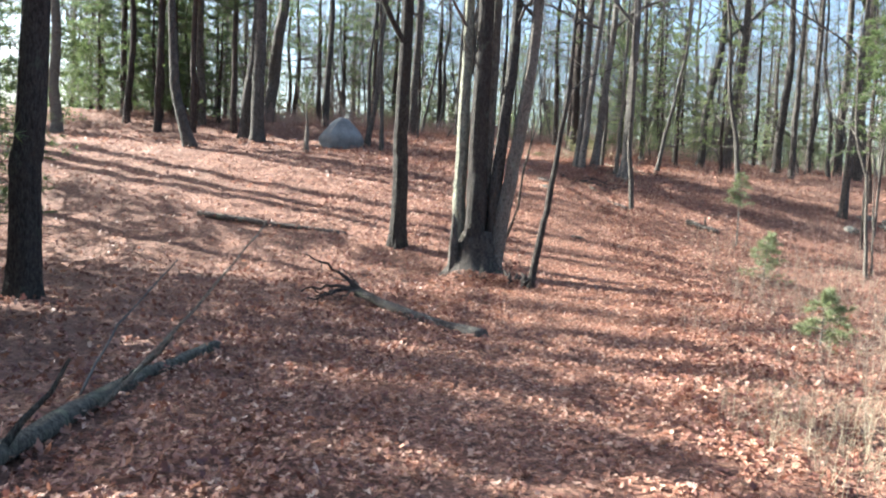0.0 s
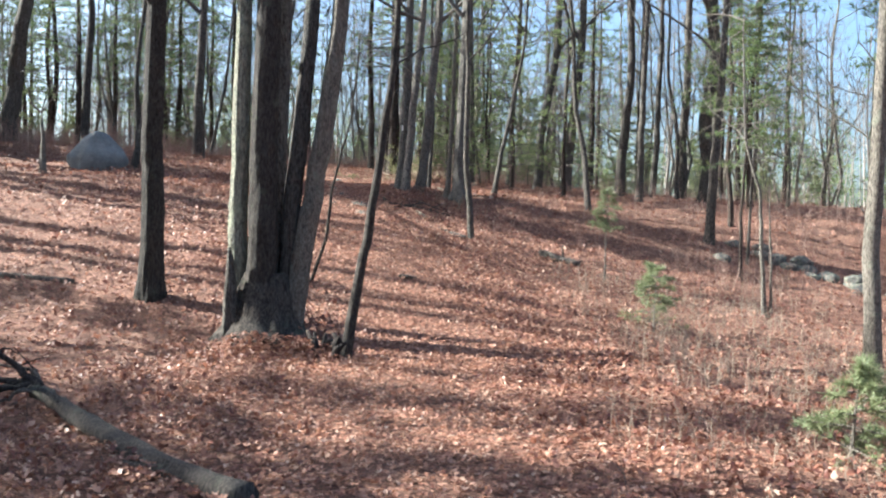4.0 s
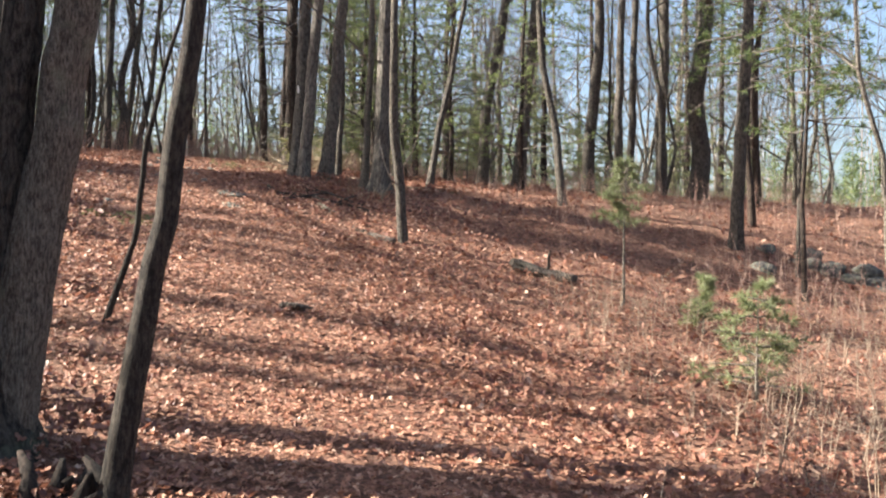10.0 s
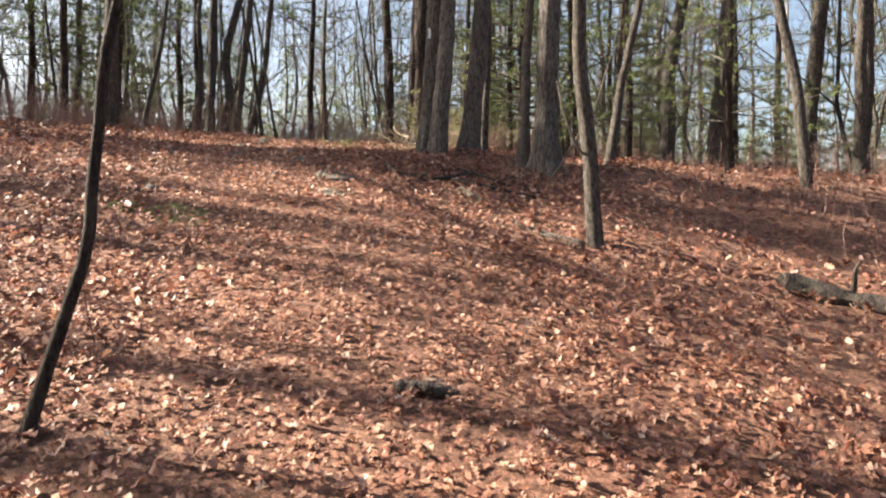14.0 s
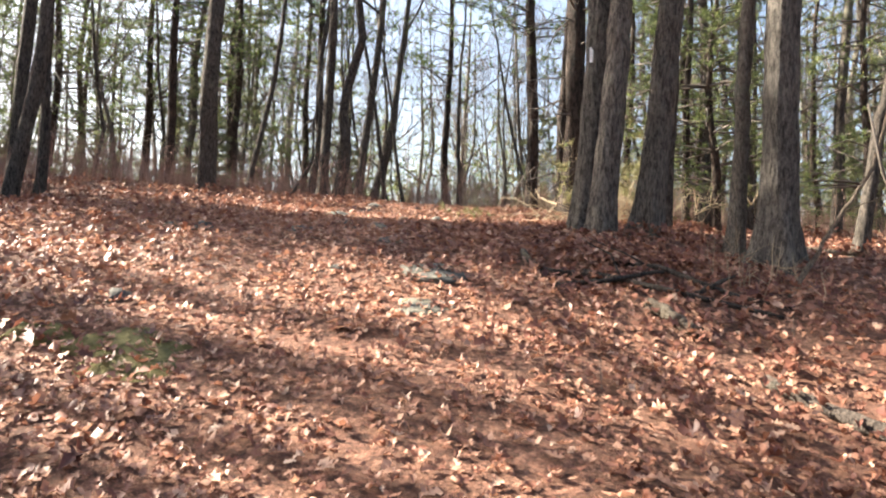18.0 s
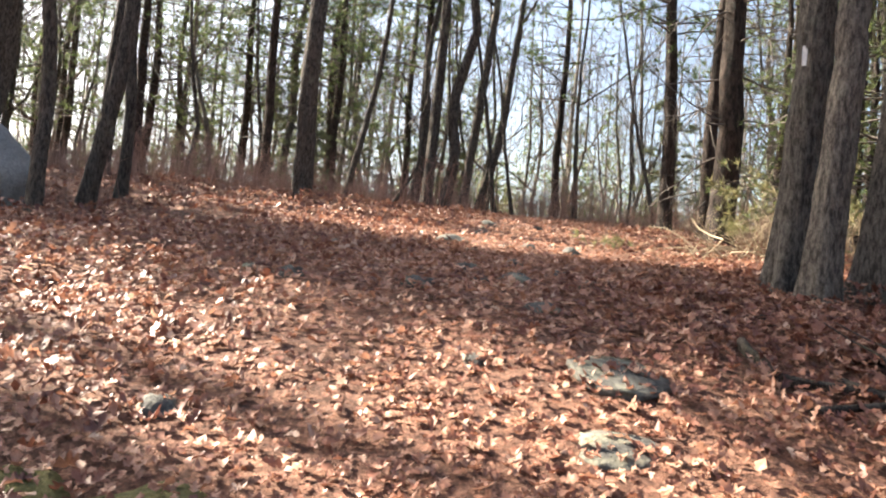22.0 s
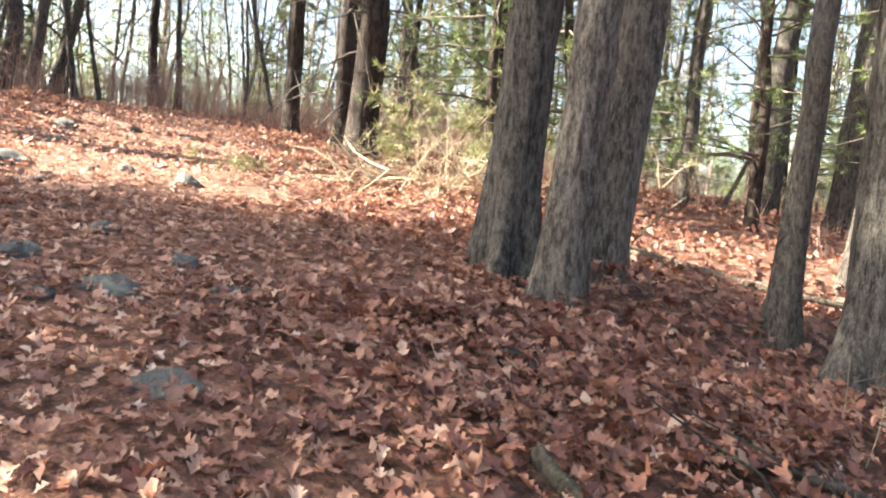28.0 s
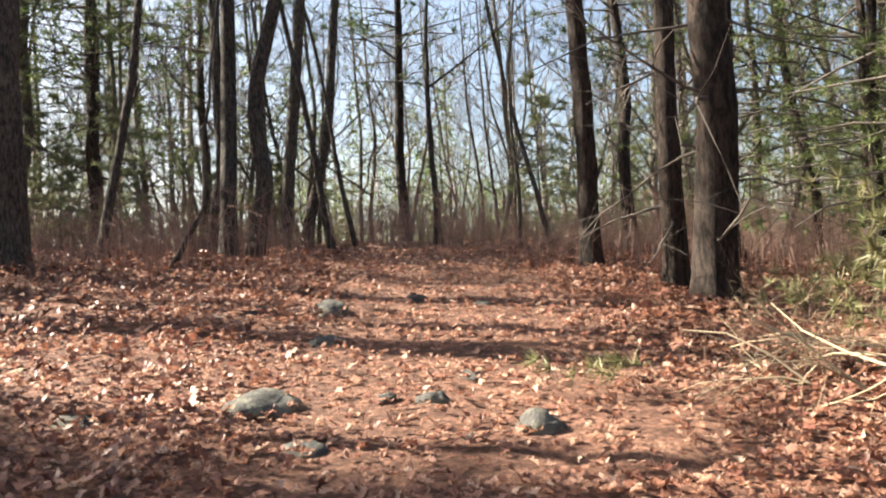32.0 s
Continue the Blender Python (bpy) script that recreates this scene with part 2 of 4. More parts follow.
k.colour(k.ramp(k.noise(v, 25, 5), (0.3, (0.075, 0.07, 0.025)), (0.7, (0.20, 0.175, 0.065)))).bump(k.noise(v, 80, 4), 1.0, 0.02)
MOSS = k.m

k = Mat("white_trail_paint", 0.6)
v = k.coords()
k.colour(k.ramp(k.noise(v, 30, 5), (0.3, (0.60, 0.59, 0.56)), (0.55, (0.82, 0.81, 0.79)))).bump(k.noise(v, 60, 3), 0.4, 0.004)
PAINT = k.m

# the lie of the land: height along the trail, and its fall to either side
KY = np.array([-4.5, 4.5, 11.2, 16.8, 20.2, 23.5, 26.9, 30.2, 34.7, 40.3, 49.3, 67.2])
TRAIL_X = np.array([0.2, 0.2, 1.25, 2.36, 2.94, 2.82, 2.24, 1.88, 2.2, 2.2, 2.2, 2.2])
TRAIL_Z = np.array([0.21, -0.09, -0.34, -0.37, -0.28, 0.54, 1.53, 2.55, 3.14, 4.00, 4.86, 4.72])
RISE_L = np.array([0.003, 0.003, 0.003, 0.0, 0.003, 0.021, 0.022, 0.021, 0.025, 0.058, -0.024, -0.042])
RISE_R = np.array([-0.010, -0.007, -0.007, -0.019, -0.039, -0.074, -0.102, -0.070, -0.035, -0.075, -0.100, -0.049])


def along(y, values):
    """A smooth curve through the values at KY."""
    y = np.clip(np.asarray(y, float), KY[0], KY[-1] - 1e-6)
    i = np.clip(np.searchsorted(KY, y, side="right") - 1, 0, len(KY) - 2)
    gap, d = np.diff(KY), np.diff(values) / np.diff(KY)
    m = np.r_[d[0], (d[1:] * gap[:-1] + d[:-1] * gap[1:]) / (gap[1:] + gap[:-1]), d[-1]]
    h = gap[i]
    t = (y - KY[i]) / h
    return (2 * t**3 - 3 * t**2 + 1) * values[i] + (t**3 - 2 * t**2 + t) * h * m[i] + (3 * t**2 - 2 * t**3) * values[i + 1] + (t**3 - t**2) * h * m[i + 1]


def ease(d):
    s = np.where(d > 0, np.sqrt(d * d + 1) - 1, 0)
    return 16 * np.tanh(s / 16)


def land(x, y):
    """The height of the ground, as arrays."""
    x, y = np.asarray(x, float), np.asarray(y, float)
    dx = x - along(y, TRAIL_X)
    z = along(y, TRAIL_Z) + along(y, RISE_L) * ease(-dx) + along(y, RISE_R) * ease(dx)
    bumps = 0.035 * np.sin(1.7 * x + 0.6 * y) * np.sin(1.3 * y - 0.5 * x) + 0.02 * np.sin(4.1 * x - 2.3 * y) * np.sin(3.7 * y + 1.9 * x)
    return z + bumps * np.clip(np.abs(dx) / 2.0, 0.25, 1.5)


def land_z(x, y):
    return float(land(x, y))


# mesh helpers
def mesh_object(name, verts, faces, mats, parent=None, label="", smooth=True):
    """faces: a list of polygons, or a list of arrays, each of polygons with the same number of corners."""
    me = bpy.data.meshes.new(name)
    if len(faces) and isinstance(faces[0], np.ndarray) and faces[0].ndim == 2:
        me.vertices.add(len(verts))
        me.vertices.foreach_set("co", np.asarray(verts, np.float32).ravel())
        loops = np.concatenate([q.ravel() for q in faces]).astype(np.int32)
        totals = np.concatenate([np.full(len(q), q.shape[1]) for q in faces]).astype(np.int32)
        me.loops.add(len(loops))
        me.loops.foreach_set("vertex_index", loops)
        me.polygons.add(len(totals))
        me.polygons.foreach_set("loop_start", np.r_[0, np.cumsum(totals)[:-1]].astype(np.int32))
        me.polygons.foreach_set("loop_total", totals)
    else:
        me.from_pydata(verts if isinstance(verts, list) else verts.tolist(), [], faces if isinstance(faces, list) else faces.tolist())
    for m in mats if isinstance(mats, (list, tuple)) else [mats]:
        me.materials.append(m)
    me.polygons.foreach_set("use_smooth", np.full(len(me.polygons), smooth))
    me.update(calc_edges=True)
    ob = new(name, me)
    ob.parent = parent
    if label:
        ob["label"] = label
    return ob


class Shape:
    """Collects tubes and blades into one mesh."""

    def __init__(self):
        self.v, self.f, self.n = [], [], 0

    def add(self, v, f):
        v = np.asarray(v, float)
        self.v.append(v)
        self.f.extend([np.atleast_2d(np.asarray(q, int)) + self.n for q in f])
        self.n += len(v)

    def tube(self, pts, radii, sides=6, rng=None, rough=0.0, flare=0.0, lobes=5, cap=True, keep=0.75):
        pts, radii = np.asarray(pts, float), np.asarray(radii, float)
        count = len(pts)
        tang = np.gradient(pts, axis=0)
        tang /= np.linalg.norm(tang, axis=1)[:, None] + 1e-9
        ref = np.array([0.0, 1.0, 0.0]) if abs(tang[0][1]) < 0.9 else np.array([1.0, 0.0, 0.0])
        a = np.arange(sides) * 2 * np.pi / sides
        rings = []
        phase = rng.random() * 6 if rng is not None else 0.0
        ridge = rng.normal(0, 1, sides) if rng is not None and rough else np.zeros(sides)
        for i in range(count):
            u = np.cross(ref, tang[i])
            u /= np.linalg.norm(u) + 1e-9
            w = np.cross(tang[i], u)
            r = np.full(sides, radii[i])
            if rough:
                ridge = keep * ridge + math.sqrt(1 - keep * keep) * rng.normal(0, 1, sides)
                r = r * (1 + rough * ridge)
            if flare:
                low = np.exp(-max(pts[i][2], 0) / 0.28)
                r = r * (1 + flare * low * (0.55 + 0.45 * np.cos(lobes * a + phase) + 0.2 * np.cos(2 * a + phase * 2)))
            rings.append(pts[i] + r[:, None] * (np.cos(a)[:, None] * u + np.sin(a)[:, None] * w))
        v = np.concatenate(rings)
        i, j = np.repeat(np.arange(count - 1), sides) * sides, np.tile(np.arange(sides), count - 1)
        q = (j + 1) % sides
        f = [np.stack([i + j, i + q, i + sides + q, i + sides + j], 1)]
        if cap:
            f += [np.arange((count - 1) * sides, count * sides)[None], np.arange(sides - 1, -1, -1)[None]]
        self.add(v, f)

    def blades(self, p, ways, lengths, width, rng):
        """Narrow pointed blades from the points p."""
        side = np.cross(ways, rng.normal(0, 1, ways.shape))
        side *= width / (np.linalg.norm(side, axis=1)[:, None] + 1e-9)
        v = np.stack([p - side, p + side, p + ways * np.reshape(lengths, (-1, 1))], 1).reshape(-1, 3)
        self.add(v, [np.arange(len(v)).reshape(-1, 3)])

    def make(self, name, mats, parent=None, label="", smooth=True):
        return mesh_object(name, np.concatenate(self.v), self.f, mats, parent, label, smooth)


def unit(v):
    v = np.asarray(v, float)
    return v / (np.linalg.norm(v) + 1e-9)


def bough(shape, p, way, length, r, rng, depth, wander=0.25, up=0.15, sides=5):
    """A bent branch with side branches down to twigs."""
    steps = 5 if depth else 3
    pts, way = [np.asarray(p, float)], unit(way)
    for i in range(steps):
        way = unit(way + rng.normal(0, wander, 3) + np.array([0, 0, up]))
        pts.append(pts[-1] + way * length / steps)
    shape.tube(pts, np.linspace(r, r * 0.35, steps + 1), sides if depth else 3, cap=False)
    if depth:
        for i in range(2, steps + 1):
            for _ in range(rng.integers(1, 3)):
                side = unit(pts[i] - pts[i - 1] + rng.normal(0, 0.75, 3))
                bough(shape, pts[i], side, length * rng.uniform(0.4, 0.65), r * (1 - 0.65 * i / steps) * 0.7, rng, depth - 1, wander, up, 4)


def trunk_line(h, lean, bends, rng, sink=0.35, near=False):
    """The middle line of a trunk: leaning, with bends as (height, sideways x, sideways y), straightening upward."""
    zs = np.r_[-sink, np.linspace(0, min(3.0, h * 0.4), 31 if near else 13), np.linspace(min(3.0, h * 0.4), h, 12)[1:]]
    reach = np.where(zs < 5, zs, 5 + (zs - 5) * 0.45)
    x, y = lean[0] * reach, lean[1] * reach
    if bends:
        bz = [b[0] for b in bends]
        x, y = x + np.interp(zs, [0] + bz, [0] + [b[1] for b in bends]), y + np.interp(zs, [0] + bz, [0] + [b[2] for b in bends])
    if not near and not bends:
        for axis in (0, 1):
            size, wave, start = rng.normal(0, 0.055), rng.uniform(3.0, 8.0), rng.uniform(0, 6.28)
            bow = size * (np.sin(zs * 6.28 / wave + start) - math.sin(start)) * np.clip(zs / 1.5, 0, 1)
            x, y = (x + bow, y) if axis == 0 else (x, y + bow)
    wob = rng.normal(0, 0.006 if near else 0.010, (len(zs), 2)).cumsum(0) * np.clip(zs, 0, 2)[:, None] * 0.6
    return np.stack([x + wob[:, 0], y + wob[:, 1], zs], 1)


def hardwood(x, y, r, lean=(0.0, 0.0), h=None, bark=None, seed=0, bends=(), flare=0.7, limbs=4, label="", name="oak_tree", first=4.5, group="bare woodland trees", twigs=2, near=False, low_twigs=0, dense=2):
    """A bare broadleaved tree: trunk, limbs one by one, and a crown of twigs."""
    rng = np.random.default_rng(seed + int(x * 97 + y * 31) % 9999)
    bark = bark or OAK
    h = h or float(np.clip(60 * r + 5, 4, 15)) * rng.uniform(0.9, 1.1)
    base = new(name)
    base.location = (x, y, land_z(x, y))
    tagged(base, label or "bare leafless hardwood with grey ridged bark in leaf litter", "tree", group)
    line = trunk_line(h, lean, list(bends), rng, near=near)
    radii = r * (0.16 + 0.84 * (1 - np.clip(line[:, 2], 0, h) / h) ** 0.8)
    s = Shape()
    s.tube(line, radii, 48 if near else 14 if r > 0.1 else 9, rng, 0.034 if near else 0.03, flare, rng.integers(4, 7), keep=0.84)
    s.make("trunk", bark, base)
    crown = Shape()
    for i in range(limbs):
        z = first + (h - first) * (i + 0.4) / limbs
        k = int(np.argmin(abs(line[:, 2] - z)))
        a = rng.random() * 6.28
        way = np.array([math.cos(a), math.sin(a), rng.uniform(0.5, 1.1)])
        limb = Shape()
        L = (h - z) * 0.55 + 1.0
        pts, w = [line[k]], unit(way)
        for _ in range(6):
            w = unit(w + rng.normal(0, 0.18, 3) + np.array([0, 0, 0.10]))
            pts.append(pts[-1] + w * L / 6)
        lr = radii[k] * rng.uniform(0.4, 0.6)
        limb.tube(pts, np.linspace(lr, lr * 0.3, 7), 6, cap=False)
        arm = limb.make("limb", bark, base)
        twig = Shape() if near else crown
        for q in range(2, 7):
            for _ in range(dense):
                bough(twig, pts[q], unit(pts[q] - pts[q - 1] + rng.normal(0, 0.7, 3)), L * rng.uniform(0.25, 0.45), lr * 0.35, rng, twigs - 1)
        if near:
            twig.make("twig_spray", TWIG, arm)["kind"] = "stuff"
    for _ in range(3):
        bough(crown, line[-2], rng.normal(0, 0.5, 3) + np.array([0, 0, 1.0]), 1.6, radii[-2], rng, twigs - 1)
    for _ in range(low_twigs):
        k = int(rng.integers(4, len(line) - 6))
        bough(crown, line[k], unit(rng.normal(0, 1, 3) + np.array([0, 0, 0.4])), rng.uniform(0.5, 1.6), max(radii[k] * 0.3, 0.006), rng, 1)
    crown.make("crown", TWIG, base)["kind"] = "stuff"
    return base


def needle_spray(shape, p, way, length, rng, tufts, needles, size, droop=-0.05):
    """A side branch of a conifer with tufts of needles along it."""
    way, pts = unit(way), [np.asarray(p, float)]
    for _ in range(4):
        way = unit(way + rng.normal(0, 0.12, 3) + np.array([0, 0, droop]))
        pts.append(pts[-1] + way * length / 4)
    pts = np.array(pts)
    t = rng.uniform(0.25, 1.0, tufts) * 4
    k = np.minimum(t.astype(int), 3)
    c = pts[k] + (pts[k + 1] - pts[k]) * (t - k)[:, None] + rng.normal(0, 0.09 * length, (tufts, 3)) * np.array([1, 1, 0.4])
    c = np.repeat(c, needles, 0)
    d = rng.normal(0, 0.7, c.shape) + way * 0.7 + np.array([0, 0, 0.25])
    d /= np.linalg.norm(d, axis=1)[:, None]
    shape.blades(c, d, size * rng.uniform(0.7, 1.3, len(c)), size * 0.05, rng)
    return pts


def conifer(x, y, r, h, lean=(0, 0), low=0.35, reach=2.2, seed=0, whorls=26, tufts=9, needles=13, size=0.17, mat=None, bark=None, label="", name="pine_tree", group="pine trees", dead=0):
    """A pine or hemlock: trunk, and a crown of needle tufts on its branches."""
    rng = np.random.default_rng(seed + 77)
    size *= 0.85
    base = new(name)
    base.location = (x, y, land_z(x, y))
    tagged(base, label or "green pine with dark trunk and loose needle boughs", "tree", group)
    line = trunk_line(h, lean, [], rng)
    radii = r * (0.08 + 0.92 * (1 - np.clip(line[:, 2], 0, h) / h))
    s = Shape()
    s.tube(line, radii, 14 if r > 0.08 else 8, rng, 0.03, 0.35, 5)
    s.make("trunk", bark or PINE_BARK, base)
    crown, wood = Shape(), Shape()
    for i in range(whorls):
        q = (i + rng.random()) / whorls
        zz = h * (low + (1 - low) * q)
        c = np.array([np.interp(zz, line[:, 2], line[:, 0]), np.interp(zz, line[:, 2], line[:, 1]), zz])
        L = reach * (1.05 - 0.85 * q) * rng.uniform(0.6, 1.1)
        for j in range(3):
            a = rng.random() * 6.28
            w = np.array([math.cos(a), math.sin(a), rng.uniform(-0.05, 0.35)])
            pts = needle_spray(crown, c, w, L, rng, tufts, needles, size)
            wood.tube(pts, np.linspace(0.10 * r + 0.008, 0.004, 5), 4, cap=False)
    for i in range(dead):
        zz = rng.uniform(0.4, h * low)
        c = np.array([np.interp(zz, line[:, 2], line[:, 0]), np.interp(zz, line[:, 2], line[:, 1]), zz])
        a = rng.random() * 6.28
        bare = Shape()
        bough(bare, c, [math.cos(a), math.sin(a), rng.uniform(-0.25, 0.25)], rng.uniform(0.8, 2.0), 0.016, rng, 1, 0.16, -0.03)
        part = bare.make("dead_branch", TWIG, base)
        part["kind"] = "stuff"
    wood.make("branchwork", bark or TWIG, base)["kind"] = "stuff"
    crown.make("crown", mat or NEEDLE, base, smooth=False)["kind"] = "stuff"
    return base

# the ground: one sheet, fine near the trail and wide to the horizon
gx = np.r_[-700, -350, -180, -100, -60, -42, -32, -25, np.arange(-20, 24.01, 0.3), 28, 34, 42, 60, 100, 180, 350, 700]
gy = np.r_[-700, -300, -120, -50, -25, -14, np.arange(-8, 56.01, 0.3), 59, 63, 68, 75, 85, 100, 130, 180, 300, 700]
mx, my = np.meshgrid(gx, gy)
mz = land(mx.ravel(), my.ravel())
fine = (np.abs(mx.ravel() - 2) < 22) & (my.ravel() > -8) & (my.ravel() < 56)
mz = mz + np.where(fine, np.random.default_rng(3).normal(0, 0.012, mz.size), 0)
nx = len(gx)
idx = (np.arange(len(gy) - 1)[:, None] * nx + np.arange(nx - 1)).ravel()
ground = mesh_object("ground", np.stack([mx.ravel(), my.ravel(), mz], 1), np.stack([idx, idx + 1, idx + nx + 1, idx + nx], 1), SOIL)
tagged(ground, "brown forest floor of soil under fallen oak leaves", "ground", kind="structure")


# fallen leaves
def leaf_litter(name, count, spread, detailed, seed, label, size=(0.055, 0.105), mat=None, heap=None, stand=0.36):
    """Loose curled oak leaves strewn over the land as one sheet of stuff. spread gives x and y for an rng and a count."""
    rng = np.random.default_rng(seed)
    x, y = spread(rng, count)
    n = len(x)
    if detailed:
        half = [(0.05, 0.10), (0.17, 0.20), (0.09, 0.33), (0.33, 0.45), (0.12, 0.58), (0.30, 0.74), (0.10, 0.84)]
        shape = [(0, 0), (0, 0.33), (0, 0.62), (0, 1.0)] + half + [(-a, b) for a, b in half]
        tris = []
        for o, flip in ((4, False), (11, True)):
            for t in ((0, o, 1), (o, o + 1, 1), (o + 1, o + 2, 1), (1, o + 2, 2), (o + 2, o + 3, 2), (o + 3, o + 4, 2), (2, o + 4, 3), (o + 4, o + 5, 3), (o + 5, o + 6, 3)):
                tris.append(t[::-1] if flip else t)
    else:
        half = [(0.22, 0.20), (0.10, 0.34), (0.34, 0.50), (0.12, 0.64), (0.27, 0.80)]
        shape = [(0, 0)] + half + [(0, 1)] + [(-a, b) for a, b in half[::-1]] + [(0, 0.5)]
        tris = [(12, i, (i + 1) % 12) for i in range(12)]
    p = np.array(shape)
    L = rng.uniform(size[0], size[1], n)[:, None]
    fold, curl = rng.uniform(-0.3, 0.8, n)[:, None], rng.normal(0, 1.0, n)[:, None]
    wide = rng.uniform(0.75, 1.25, n)[:, None]
    lx = p[None, :, 0] * wide * L
    ly = (p[None, :, 1] - 0.5) * L
    lz = (np.abs(p[None, :, 0]) * fold + 1.6 * fold[::-1] * p[None, :, 0] ** 2 + rng.normal(0, 0.035, (n, len(shape))) + curl * (p[None, :, 1] - 0.5) ** 2 + 0.25 * curl * p[None, :, 0] * (p[None, :, 1] - 0.5)) * L
    loc = np.stack([lx, ly, lz], 2)
    yaw = rng.uniform(0, 2 * np.pi, n)
    tilt, tdir = np.abs(rng.normal(0, stand, n)), rng.uniform(0, 2 * np.pi, n)
    c, s = np.cos(yaw)[:, None], np.sin(yaw)[:, None]
    X, Y, Z = loc[..., 0] * c - loc[..., 1] * s, loc[..., 0] * s + loc[..., 1] * c, loc[..., 2]
    ca, sa = np.cos(tdir)[:, None], np.sin(tdir)[:, None]
    along_t = X * ca + Y * sa
    ct, st = np.cos(tilt)[:, None], np.sin(tilt)[:, None]
    na, nz = along_t * ct - Z * st, along_t * st + Z * ct
    X, Y, Z = X + (na - along_t) * ca, Y + (na - along_t) * sa, nz
    lift = rng.uniform(0.008, 0.045, n) + 0.4 * np.sin(tilt) * L[:, 0] * 0.6
    base = land(x, y)
    if heap:
        lift = lift + rng.random(n) * heap(x, y)
    gxs, gys = (land(x + 0.15, y) - base) / 0.15, (land(x, y + 0.15) - base) / 0.15
    Z = Z + (base + lift)[:, None] + X * gxs[:, None] + Y * gys[:, None]
    verts = np.stack([X + x[:, None], Y + y[:, None], Z], 2).reshape(-1, 3)
    m = len(shape)
    faces = (np.array(tris)[None] + (np.arange(n) * m)[:, None, None]).reshape(-1, 3)
    me = bpy.data.meshes.new(name)
    me.vertices.add(len(verts))
    me.vertices.foreach_set("co", verts.astype(np.float32).ravel())
    me.loops.add(faces.size)
    me.loops.foreach_set("vertex_index", faces.astype(np.int32).ravel())
    me.polygons.add(len(faces))
    me.polygons.foreach_set("loop_start", np.arange(0, faces.size, 3, dtype=np.int32))
    me.polygons.foreach_set("loop_total", np.full(len(faces), 3, np.int32))
    me.materials.append(mat or LITTER)
    me.polygons.foreach_set("use_smooth", np.ones(len(faces), bool))
    me.update(calc_edges=True)
    return tagged(new(name, me), label, "leaves", kind="stuff")


def near_trail(rng, count, wide=1.9):
    y = rng.uniform(-1.5, 44, count)
    x = along(y, TRAIL_X) + rng.normal(0, wide, count)
    keep = ~((np.abs(x - along(y, TRAIL_X)) < 1.1) & (y > 34.0) & (rng.random(count) < 0.5))
    return x[keep], y[keep]


def trailside(rng, count):
    x, y = near_trail(rng, count, 4.4)
    keep = np.abs(x - along(y, TRAIL_X) + 0.35 * np.sin(y * 0.9)) > rng.uniform(0.6, 1.7, len(x))
    return x[keep], y[keep]


def through_woods(rng, count):
    y = rng.uniform(-2, 54, count)
    off = rng.uniform(-20, 20, count)
    keep = np.abs(off) > rng.uniform(0.8, 1.8, count)
    return (along(y, TRAIL_X) + off)[keep], y[keep]


def windrows(x, y):
    """How high the loose leaves are blown together, away from the trodden trail."""
    wave = np.sin(2.3 * x + 1.1 * y + 2.0 * np.sin(0.7 * y)) + np.sin(1.9 * y - 1.3 * x + 1.5 * np.sin(0.9 * x)) + 0.8 * np.sin(5.1 * x + 0.7) * np.sin(4.3 * y)
    off = np.clip((np.abs(x - along(y, TRAIL_X)) - 0.7) / 1.2, 0, 1)
    return (0.03 + 0.055 * np.clip(wave, 0, 2)) * off


leaf_litter("leaf_litter", 66000, near_trail, True, 11, "thick bed of curled red-brown fallen oak leaves on the trail", size=(0.042, 0.084), heap=windrows, stand=0.24)
leaf_litter("trailside_leaf_litter", 62000, trailside, False, 13, "dark red-brown fallen leaves strewn beside the trail", size=(0.052, 0.104), mat=DEEP_LITTER, heap=windrows, stand=0.48)
leaf_litter("woodland_leaf_litter", 46000, through_woods, False, 12, "red-brown fallen leaves covering the woodland floor", size=(0.07, 0.132), mat=DEEP_LITTER, heap=windrows, stand=0.55)


# leaves drifted against the great clump and along the lower side of the trail
def drift(cx, cy, sx, sy, high):
    def where(rng, n):
        return rng.normal(cx, sx, n), rng.normal(cy, sy, n)

    def heap(x, y):
        return high * np.exp(-((x - cx) / sx) ** 2 / 2 - ((y - cy) / sy) ** 2 / 2)
    return where, heap


for n, (cx, cy, sx, sy, high, count) in enumerate(((0.3, 19.6, 0.7, 0.35, 0.26, 1500), (1.0, 19.3, 0.25, 0.25, 0.22, 350), (4.1, 29.9, 0.9, 0.5, 0.14, 1600), (3.3, 30.9, 0.6, 0.25, 0.12, 600), (4.6, 33.2, 0.9, 0.5, 0.14, 900), (-2.0, 30.5, 1.6, 1.2, 0.10, 1800))):
    where, heap = drift(cx, cy, sx, sy, high)
    leaf_litter("leaf_drift", count, where, True, 900 + n, "loose drift of curled red-brown oak leaves", size=(0.05, 0.10), mat=DEEP_LITTER, heap=heap)


# the great trees beside the trail
def stem_part(base, name, at, r, lean, h, bark, seed, flare=0.25, bends=()):
    rng = np.random.default_rng(seed)
    line = trunk_line(h, lean, list(bends), rng, near=True) + np.array([at[0], at[1], 0])
    s = Shape()
    radii = r * (0.16 + 0.84 * (1 - np.clip(line[:, 2], 0, h) / h) ** 0.8)
    s.tube(line, radii, 40, rng, 0.036, flare, 5, keep=0.85)
    s.make(name, bark, base)
    return line, radii


